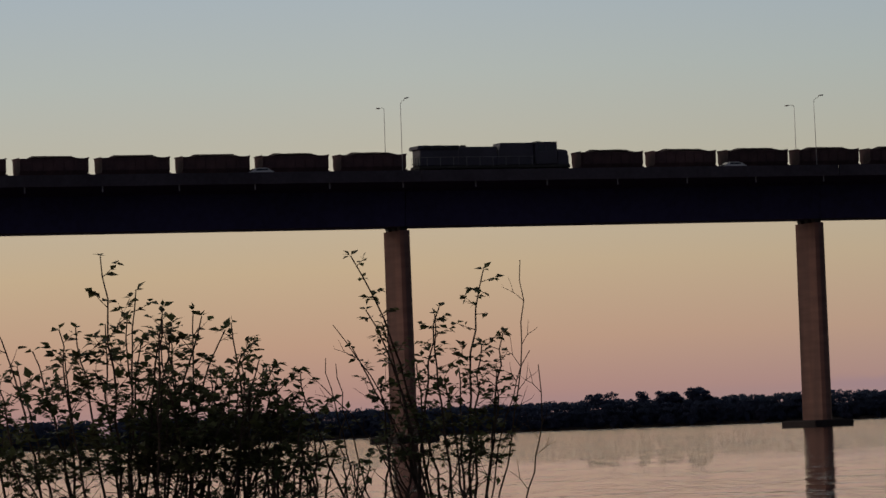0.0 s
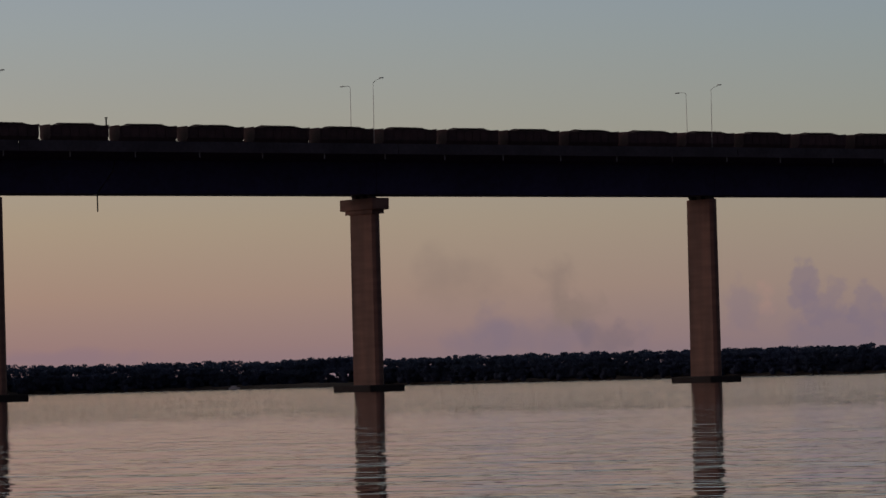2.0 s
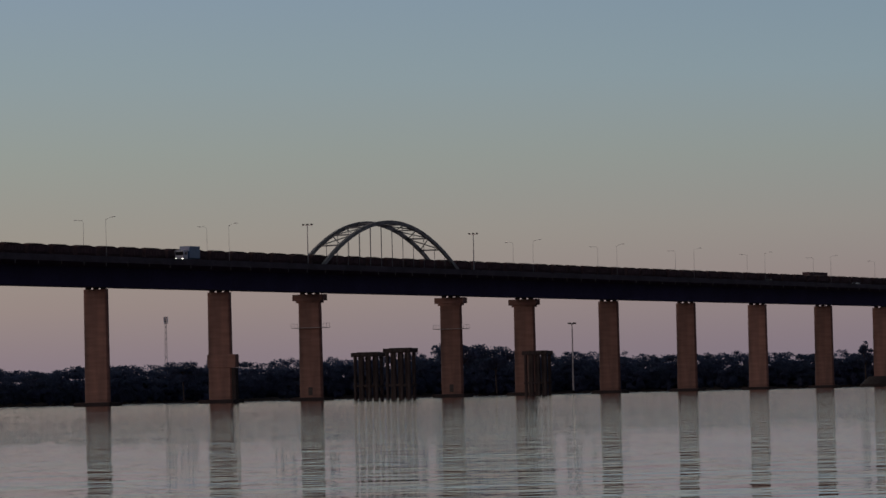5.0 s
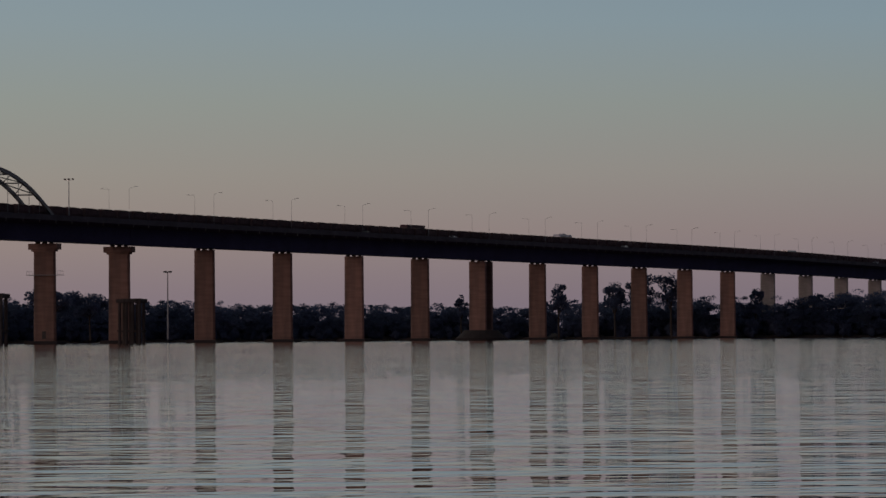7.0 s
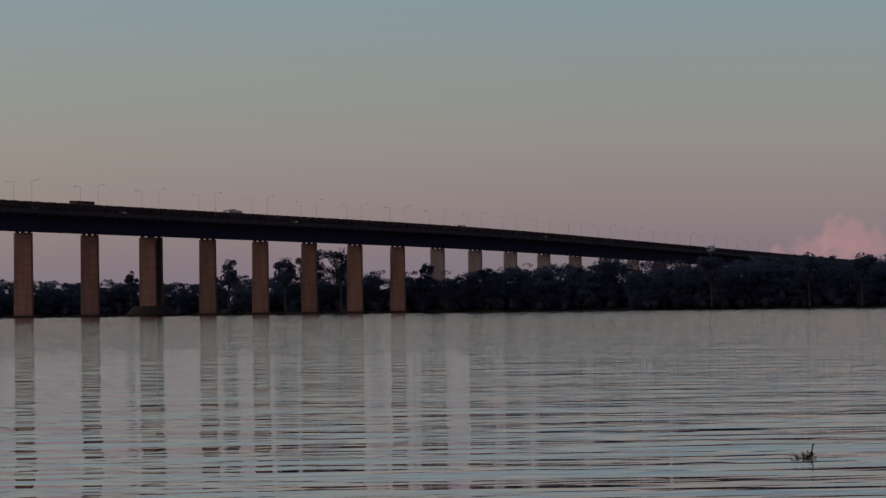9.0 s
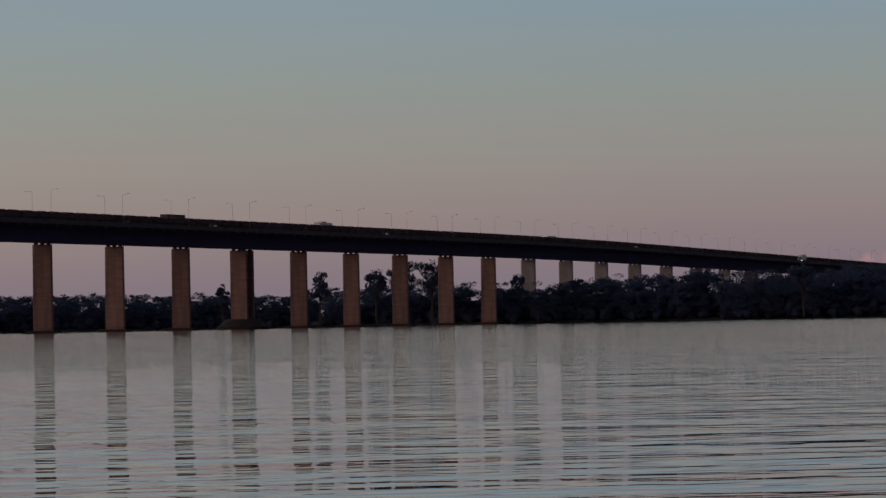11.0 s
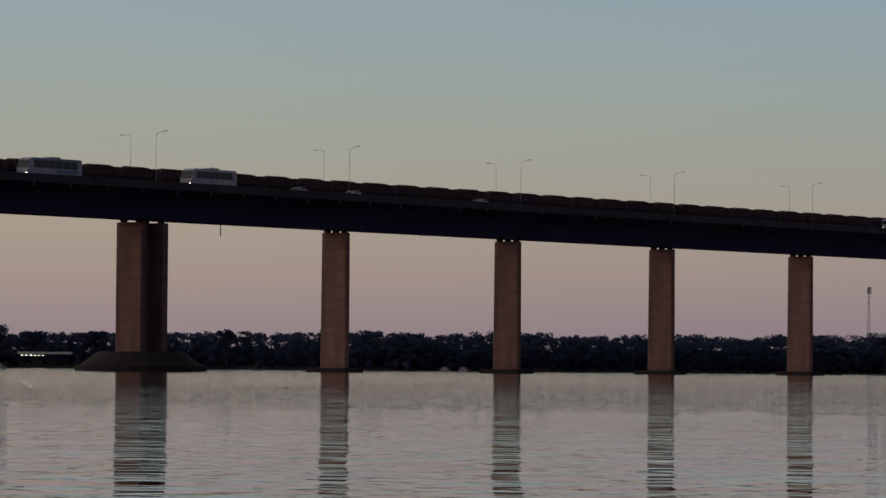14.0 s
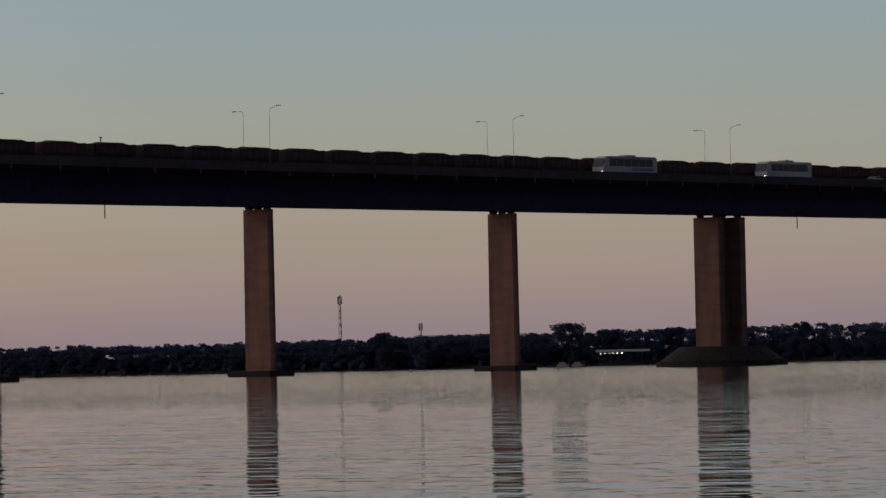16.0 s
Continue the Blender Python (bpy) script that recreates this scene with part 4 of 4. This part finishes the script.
def tree(x, y, height, crown, seed, label, flat=False):
    rs = np.random.RandomState(seed)
    t = thing("tree", pose(x, y, 0.6), label, "tree", "tall trees on the far bank")
    bm = bmesh.new()
    top = height * (0.62 if not flat else 0.8)
    trunk = [Vector((0, 0, 0)), Vector((rs.uniform(-0.3, 0.3), 0.2, top * 0.5)), Vector((rs.uniform(-0.6, 0.6), 0, top))]
    tube(bm, trunk, [height * 0.022, height * 0.016, height * 0.009], 7)
    part("trunk", bm, BARK, t)
    centres, radii, counts = [], [], []
    for i in range(14 if flat else 9):
        a = i * 2.4 + rs.uniform(-0.4, 0.4)
        rr = crown * rs.uniform(0.35, 0.8)
        z = height * (rs.uniform(0.55, 0.95) if flat else rs.uniform(0.5, 0.9))
        e = Vector((math.cos(a) * rr, math.sin(a) * rr, z))
        s = trunk[1].lerp(trunk[2], rs.uniform(0.1, 1.0))
        part("limb", tube(bmesh.new(), [s, s.lerp(e, 0.5) + Vector((0, 0, 0.4)), e], [height * 0.008, height * 0.006, height * 0.003], 5), BARK, t)
        r = crown * rs.uniform(0.26, 0.42)
        centres.append(tuple(e))
        radii.append(np.array([r, r, r * (0.5 if flat else 0.75)]))
        counts.append(210)
    centres.append((0, 0, height * (0.9 if flat else 0.84)))
    radii.append(np.array([crown * 0.45, crown * 0.45, height * (0.09 if flat else 0.14)]))
    counts.append(120)
    if not flat:
        centres.append((0, 0, height * 0.66))
        radii.append(np.array([crown * 0.7, crown * 0.7, height * 0.2]))
        counts.append(260)
    inner_r = [r * (0.22 if flat else 0.36) for r in radii]
    part("crown", leaf_mass("crown", rs, centres, radii, counts, 0.34, centres, inner_r), HAZED_WOODS, t)


def polar(az, dist):
    a = radians(az)
    return -570 + dist * math.sin(a), -465 + dist * math.cos(a)


for az, dist, height, crown, flat, text in (
        (24.6, 1370, 12.6, 5.5, True, "rounded dark tree standing above the woods"), (25.15, 1375, 11.2, 3.8, False, "rounded dark tree standing above the woods"),
        (25.5, 1370, 12.6, 4.8, True, "rounded dark tree standing above the woods"), (25.9, 1370, 13.6, 5.0, True, "rounded dark tree standing above the woods"),
        (48.9, 1160, 12.6, 7.0, True, "flat-topped spreading tree above the far woods"), (49.4, 1160, 10.4, 5.0, True, "flat-topped spreading tree above the far woods"),
        (46.35, 1170, 11.0, 5.0, True, "flat-topped spreading tree above the far woods"), (50.2, 1160, 10.8, 4.5, True, "flat-topped spreading tree above the far woods"),
        (51.95, 1180, 10.6, 3.0, False, "upright dark tree above the far woods"), (64.4, 1370, 19.0, 9.0, True, "broad spreading tree above the far woods"),
        (64.9, 1375, 18.5, 8.0, True, "broad spreading tree above the far woods"), (60.7, 1330, 14.5, 6.0, True, "flat-topped spreading tree above the far woods"),
        (71.15, 1600, 21.0, 4.5, False, "slender tree rising above the woods"), (71.9, 1610, 22.0, 6.0, False, "tall dark tree behind the bridge piers"),
        (72.25, 1610, 25.5, 6.8, False, "tall dark tree behind the bridge piers"), (72.65, 1610, 25.0, 6.8, False, "tall dark tree behind the bridge piers"),
        (73.78, 1640, 19.5, 3.8, False, "rounded tree beside the bridge piers"), (74.6, 1650, 19.5, 4.5, True, "flat-topped tree in front of the bridge"),
        (76.2, 1660, 20.5, 7.0, False, "broad tree hiding the bridge piers"), (69.85, 1560, 16.5, 2.5, False, "small palm-like tree above the woods"),
        (78.9, 1650, 21.5, 6.0, False, "broad dark tree at the end of the bridge"), (79.6, 1650, 21.5, 6.0, False, "broad dark tree at the end of the bridge"),
        (77.6, 1640, 21.0, 7.0, False, "broad dark tree at the end of the bridge"),
        *[(31.75 + 0.11 * i, 1378 + 3 * (i % 3), 8.6 + 0.5 * (i % 2), 4.6, False, "low rounded tree on the bend of the far bank") for i in range(6)]):
    tx, ty = polar(az, dist)
    tree(tx, ty, height * (0.84 if flat else 1.0), crown, int(az * 100), text, flat)


# ---- masts, sheds and boats on the far bank ----
def radio_mast(az, dist, height, label):
    x, y = polar(az, dist)
    m = thing("radio_mast", pose(x, y, 1.2), label, "mast", "masts behind the woods")
    bm = bmesh.new()
    for i in range(3):
        a = i * 2 * math.pi / 3
        tube(bm, [Vector((0.7 * math.cos(a), 0.7 * math.sin(a), 0)), Vector((0.25 * math.cos(a), 0.25 * math.sin(a), height))], 0.08, 5)
    for k in range(int(height / 2)):
        z = k * 2 + 1
        for i in range(3):
            a, b = i * 2 * math.pi / 3, (i + 1) * 2 * math.pi / 3
            r = 0.7 - 0.45 * z / height
            tube(bm, [Vector((r * math.cos(a), r * math.sin(a), z)), Vector((r * math.cos(b), r * math.sin(b), z + 1.4))], 0.05, 4)
    part("lattice", bm, GALV, m)
    bm = bmesh.new()
    for i in range(3):
        a = i * 2 * math.pi / 3 + 0.4
        box(bm, 0.55 * math.cos(a), 0.55 * math.sin(a), height - 1.2, 0.35, 0.35, 2.2)
    part("antennas", bm, WHITE, m)


radio_mast(45.82, 1230, 20.0, "slim lattice radio mast above the far woods")
radio_mast(60.48, 1400, 27.0, "tall slim lattice radio mast above the far woods")
radio_mast(46.9, 1400, 13.5, "thin distant lattice mast above the woods")


def flood_mast(az, dist, height):
    x, y = polar(az, dist)
    m = thing("floodlight_mast", pose(x, y, 1.0), "steel mast with a crown of floodlights behind the woods", "floodlight")
    part("pole", tube(bmesh.new(), [Vector((0, 0, 0)), Vector((0, 0, height))], [0.3, 0.16]), GALV, m)
    part("ring", frustum(bmesh.new(), height, 1.0, height + 0.3, 1.0, 16), GALV, m)
    for i in range(6):
        a = i * math.pi / 3
        part("floodlight", box(bmesh.new(), 1.15 * math.cos(a), 1.15 * math.sin(a), height + 0.3, 0.5, 0.5, 0.5, bevel=0.06), DARK, m)


flood_mast(65.93, 1420, 22.0)


def shed(az, dist, w, d, h, turn, label):
    x, y = polar(az, dist)
    s = thing("riverside_shed", pose(x, y, 0.9, 0, 0, turn), label, "building", "sheds on the far bank")
    part("wall", bx(0, 0, h / 2, w, d, h), EDGE, s)
    r = prism(bmesh.new(), [(-d / 2 - 0.5, h + 0.003), (d / 2 + 0.5, h + 0.003), (0, h + 1.1)], -w / 2 - 0.5, w / 2 + 0.5)
    part("roof", r, GALV, s, "pale sheet metal roof")
    part("door", bx(w * 0.2, -d / 2 - 0.03, 1.1, 1.6, 0.05, 2.2), DARK, s)
    for i in (-0.35, -0.1):
        part("window", bx(w * i, -d / 2 - 0.03, h * 0.6, 1.4, 0.05, 0.9), GLASS, s)


shed(47.6, 1240, 34, 12, 7.6, -45, "long pale industrial shed behind the trees")


def moored_boat(az, dist, length, turn):
    x, y = polar(az, dist)
    b = thing("moored_boat", pose(x, y, -0.25, 0, 0, turn), "low pale river boat moored at the far bank", "boat", "boats along the far bank")
    bm = bmesh.new()
    ring = [(-0.5, -0.07), (0.3, -0.08), (0.5, 0.0), (0.3, 0.08), (-0.5, 0.07)]
    lo = [bm.verts.new((px * length * 0.9, py * length * 0.8, 0)) for px, py in ring]
    hi = [bm.verts.new((px * length, py * length, 0.8)) for px, py in ring]
    for i in range(5):
        bm.faces.new((lo[i], lo[(i + 1) % 5], hi[(i + 1) % 5], hi[i]))
    bm.faces.new(lo[::-1])
    bm.faces.new(hi)
    part("hull", bm, SILVER, b)
    part("awning", box(bx(-0.05 * length, 0, 1.3, length * 0.55, length * 0.13, 0.08), -0.05 * length, 0, 1.03, length * 0.5, 0.1, 0.46), WHITE, b)


for az, length in ((48.75, 3.2), (48.95, 3.4), (54.85, 2.8), (55.1, 2.6), (30.7, 3.6)):
    moored_boat(az, {48: 1085, 54: 1145, 55: 1145, 30: 1310}[int(az)], length, -40)


def landing_stage(az, dist, turn):
    """A roofed pontoon at the foot of the woods with a row of lit lamps under its eaves."""
    x, y = polar(az, dist)
    g = thing("landing_stage", pose(x, y, -0.4, 0, 0, turn), "roofed river landing stage with a row of small lit lamps", "landing stage")
    part("pontoon", bx(0, 0, 0.55, 13.0, 4.6, 1.1, bevel=0.1), CONCRETE_DARK, g)
    for px in (-6.0, -2.0, 2.0, 6.0):
        for py in (-1.9, 1.9):
            part("post", tube(bmesh.new(), [Vector((px, py, 1.1)), Vector((px, py, 3.75))], 0.07), DARK, g)
    part("roof", prism(bmesh.new(), [(-2.7, 3.752), (2.7, 3.752), (2.7, 3.86), (0, 4.4), (-2.7, 3.86)], -6.8, 6.8), STEEL, g, "grey sheet metal roof")
    part("railing", box(bx(0, -2.2, 2.0, 12.8, 0.05, 0.06), 0, -2.2, 1.6, 12.8, 0.04, 0.05), DARK, g)
    for i in range(6):
        part("lamp", bx(-5.6 + i * 1.05, -2.72, 3.5, 0.16, 0.14, 0.15, bevel=0.02), LAMP, g, "small lit lamp")


landing_stage(49.55, 1080, -50)


# ---- shrubs on the near bank ----
def leaf_shape(vs, fs, p, along, normal, size):
    """A pointed, slightly folded leaf of six corners."""
    side = along.cross(normal).normalized()
    up = side.cross(along).normalized()
    b = len(vs)
    vs.extend((p, p + along * size * 0.4 + side * size * 0.36 + up * size * 0.08, p + along * size + up * size * -0.1,
               p + along * size * 0.4 - side * size * 0.36 + up * size * 0.08, p + along * size * 0.5))
    fs.extend(((b, b + 1, b + 4), (b + 1, b + 2, b + 4), (b + 2, b + 3, b + 4), (b + 3, b, b + 4)))


def shrub(x, y, z, stems, seed, label, leaf, twig_step, reach, clump, name="shrub"):
    """stems: (base x, tip x, tip depth, tip height, leaves from, bow) in metres; x runs along the bank."""
    r = random.Random(seed)
    s = thing(name, pose(x, y, z, 0, 0, -21), label, "shrub", "shrubs on the near bank")
    wood = bmesh.new()
    vs, fs = [], []

    def leaves_at(q, out, n):
        if q.z < 0.95 and r.random() < 0.82:
            return
        for _ in range(n):
            al = (out * r.uniform(0.1, 0.9) + Vector((r.uniform(-1, 1), r.uniform(-1, 1), r.uniform(-0.5, 0.15)))).normalized()
            no = Vector((r.uniform(-0.5, 0.5), r.uniform(-0.7, 0.5), 1)).normalized()
            leaf_shape(vs, fs, q + al * 0.008, al, no, leaf * r.uniform(0.5, 1.2))

    def twig(p, out, length, level):
        bend = Vector((r.uniform(-0.2, 0.2), r.uniform(-0.2, 0.2), r.uniform(0.0, 0.3))) * length
        tip = p + out * length + bend
        mid = p.lerp(tip, 0.5) - bend * 0.25
        tube(wood, [p, mid, tip], [0.0045 if level == 0 else 0.003, 0.003, 0.0015], 4)
        n = max(2, int(length / 0.045))
        for k in range(n + 1):
            u = (k + 0.5) / (n + 0.5)
            q = p.lerp(mid, u * 2) if u < 0.5 else mid.lerp(tip, u * 2 - 1)
            if level == 0 and r.random() < 0.4 and length > 0.15:
                o2 = (out + Vector((r.uniform(-1, 1), r.uniform(-1, 1), r.uniform(-0.2, 0.6)))).normalized()
                twig(q, o2, length * r.uniform(0.25, 0.5), 1)
            if r.random() < 0.8:
                leaves_at(q, out, r.randint(1, clump))
        leaves_at(tip, out, clump)

    for bx0, tx, ty, tz, start, bow in stems:
        a, c = Vector((bx0, r.uniform(-0.1, 0.1), -0.05)), Vector((tx, ty, tz))
        m1 = a.lerp(c, 0.5) + Vector((-bow, r.uniform(-0.1, 0.1), 0.1 * tz))
        pts = []
        for i in range(15):
            u = i / 14
            p = a * (1 - u) ** 2 + m1 * 2 * u * (1 - u) + c * u * u
            pts.append(p + Vector((r.uniform(-1, 1), r.uniform(-1, 1), 0)) * 0.016)
        thick = 0.012 if start < 0.97 else 0.006
        tube(wood, pts, [thick * (1 - 0.8 * i / 14) + 0.002 for i in range(15)], 5)
        side = 1
        u = start
        while u < 0.97:
            i = min(int(u * 14), 13)
            p, d = pts[i].lerp(pts[i + 1], u * 14 - i), (pts[i + 1] - pts[i]).normalized()
            side = -side
            length = r.uniform(0.35, 1.0) * reach * (1.25 - u)
            out = (d * r.uniform(0.1, 0.8) + Vector((side * r.uniform(0.5, 1.1), r.uniform(-0.7, 0.7), r.uniform(-0.25, 0.35)))).normalized()
            twig(p, out, length, 0)
            u += twig_step * r.uniform(0.6, 1.4)
        if start > 0.983:
            for u in (0.45, 0.58, 0.68, 0.78, 0.88):
                i = int(u * 14)
                p, d = pts[i], (pts[i + 1] - pts[i]).normalized()
                side = -side
                ln = r.uniform(0.18, 0.42) * (1.3 - u)
                e = p + (d + Vector((side * r.uniform(0.4, 0.8), r.uniform(-0.3, 0.3), 0.1))).normalized() * ln
                k = p.lerp(e, 0.55) + Vector((side * 0.03, 0, -0.02)) * ln * 3
                tube(wood, [p, k, e + Vector((0, 0, ln * 0.25))], [0.004, 0.003, 0.0015], 4)
                tube(wood, [k, k.lerp(e, 0.5) + Vector((side * 0.05, 0, 0.0)), k + Vector((side * 0.5, 0.1, 0.35)) * ln], [0.003, 0.002, 0.0012], 4)
        if start < 0.97:
            leaves_at(pts[-1], Vector((0, 0, 1)), clump + 1)
    part("branchwork", wood, TWIG, s, "thin brown branching stems")["kind"] = "stuff"
    me = bpy.data.meshes.new("foliage")
    me.from_pydata([tuple(v) for v in vs], [], fs)
    me.materials.append(LEAF)
    part("foliage", me, LEAF, s)["kind"] = "stuff"
    return s


# metres to the right of the shrub line's middle, 30 m in front of the first standpoint
def bank_spot(az, dist):
    a = radians(az)
    return -575.4 + dist * math.sin(a), -469.93 + dist * math.cos(a)


gx, gy = bank_spot(19.3, 30.0)
rb = random.Random(11)
dense = [(-0.5, -0.63, 0.1, 2.5, 0.35, 0.0), (-0.5, -0.4, 0.2, 2.25, 0.3, 0.06), (-0.4, -0.2, 0.0, 2.12, 0.3, 0.08), (-0.3, 0.05, 0.1, 2.05, 0.25, 0.1), (-0.25, 0.2, 0.2, 1.95, 0.25, 0.12),
         (-0.15, 0.38, 0.1, 1.85, 0.25, 0.12), (0.0, 0.55, 0.1, 1.68, 0.2, 0.1), (0.1, 0.72, 0.0, 1.5, 0.2, 0.1), (0.3, 0.9, 0.1, 1.32, 0.2, 0.1), (-0.65, -0.85, 0.2, 2.0, 0.3, -0.1),
         (-0.8, -1.15, 0.2, 1.85, 0.3, -0.1), (-1.0, -1.4, 0.1, 2.05, 0.3, -0.1), (-1.2, -1.7, 0.2, 1.85, 0.3, -0.1), (-1.4, -2.0, 0.1, 2.0, 0.3, -0.1)]
for i in range(46):
    tipx = rb.uniform(-2.1, 0.85) if i % 2 else rb.uniform(-0.3, 0.85)
    crest = float(np.interp(tipx, (-2.1, -1.2, -0.8, -0.6, -0.35, 0.1, 0.33, 0.5, 0.7, 0.95), (1.85, 1.75, 1.95, 2.2, 2.1, 1.98, 1.8, 1.62, 1.42, 1.25)))
    dense.append((tipx * 0.75 + rb.uniform(-0.25, 0.15), tipx, rb.uniform(-0.6, 0.6), crest * rb.uniform(0.62, 1.07), 0.25, rb.uniform(-0.2, 0.2)))
shrub(gx, gy, 0.12, dense, 21, "dense leafy green shrub on the river bank", 0.078, 0.075, 0.5, 2)
low_stems = []
for i in range(26):
    bx0 = rb.uniform(0.4, 1.75)
    low_stems.append((bx0, bx0 + rb.uniform(-0.45, 0.45), rb.uniform(-0.4, 0.4), rb.uniform(0.8, 1.45 - 0.12 * bx0), 0.3, rb.uniform(-0.15, 0.15)))
shrub(gx, gy, 0.12, low_stems, 22, "low tangled undergrowth of green leaves and stems", 0.06, 0.085, 0.3, 2)
thin = [(1.7, 1.12, 0.0, 2.43, 0.62, -0.22), (1.65, 1.22, 0.1, 2.05, 0.5, -0.16), (1.7, 1.1, 0.1, 1.8, 0.5, -0.12), (1.6, 1.32, 0.1, 1.95, 0.45, -0.1), (1.7, 0.98, 0.0, 1.95, 0.985, -0.25), (1.75, 0.8, 0.0, 1.62, 0.985, -0.2), (1.5, 1.72, 0.1, 2.05, 0.5, 0.1), (1.35, 0.72, 0.0, 1.62, 0.55, 0.15), (1.3, 0.9, 0.1, 1.72, 0.98, 0.05),
        (1.45, 0.98, 0.2, 1.68, 0.98, 0.15), (1.65, 1.42, 0.2, 1.6, 0.6, 0.05), (1.3, 0.5, 0.1, 1.48, 0.85, 0.2), (1.5, 1.3, 0.0, 1.55, 0.6, 0.1)]
shrub(gx, gy, 0.12, thin, 23, "sparse shrub of thin upright shoots with few leaves", 0.065, 0.045, 0.22, 3)
right = [(1.9, 2.03, 0.0, 2.3, 0.62, 0.12), (1.85, 2.3, 0.1, 2.36, 0.985, -0.32), (1.9, 2.16, 0.1, 1.85, 0.42, -0.04), (1.85, 1.68, 0.0, 2.0, 0.45, 0.08), (1.9, 2.0, 0.1, 1.78, 0.35, 0.02), (1.85, 1.85, 0.2, 1.62, 0.35, 0.0),
         (1.95, 2.34, 0.1, 1.72, 0.985, 0.12), (2.0, 2.4, 0.1, 1.62, 0.985, -0.28), (1.85, 1.55, 0.1, 1.66, 0.45, 0.08), (1.9, 2.12, 0.0, 1.6, 0.5, -0.05), (1.9, 1.75, 0.0, 1.5, 0.4, 0.0)]
shrub(gx, gy, 0.12, right, 24, "slender shrub with leafy tips and bare twigs", 0.062, 0.038, 0.3, 3)
tips = [(2.6 + 0.12 * i, 2.65 + 0.13 * i, 0.0, 0.5 + 0.1 * (i % 3), 0.4, 0.0) for i in range(8)]
shrub(gx, gy, 0.05, tips, 25, "few low green weeds at the water's edge", 0.05, 0.12, 0.12, 1, "weed_tuft")


def water_plant(x, y):
    p = thing("floating_water_plant", pose(x, y, -0.02), "small clump of floating water hyacinth leaves", "water plant")
    r = random.Random(8)
    vs, fs = [], []
    bm = bmesh.new()
    for i in range(26):
        a, d = r.uniform(0, 6.28), r.uniform(0.0, 0.1)
        base = Vector((math.cos(a) * d, math.sin(a) * d, 0.0))
        tip = base + Vector((math.cos(a) * r.uniform(0.01, 0.05), math.sin(a) * r.uniform(0.01, 0.05), r.uniform(0.02, 0.07)))
        tube(bm, [base, tip], [0.006, 0.004], 4)
        leaf_shape(vs, fs, tip, Vector((math.cos(a), math.sin(a), r.uniform(-0.2, 0.8))).normalized(), Vector((0, -0.5, 1)).normalized(), r.uniform(0.03, 0.06))
    tube(bm, [Vector((0.0, -0.02, 0)), Vector((0.02, -0.05, 0.08)), Vector((0.04, -0.06, 0.14))], [0.006, 0.005, 0.008], 5)
    part("stalk", bm, TWIG, p)
    me = bpy.data.meshes.new("foliage")
    me.from_pydata([tuple(v) for v in vs], [], fs)
    me.materials.append(LEAF)
    part("foliage", me, LEAF, p)


water_plant(-533.3, -456.9)
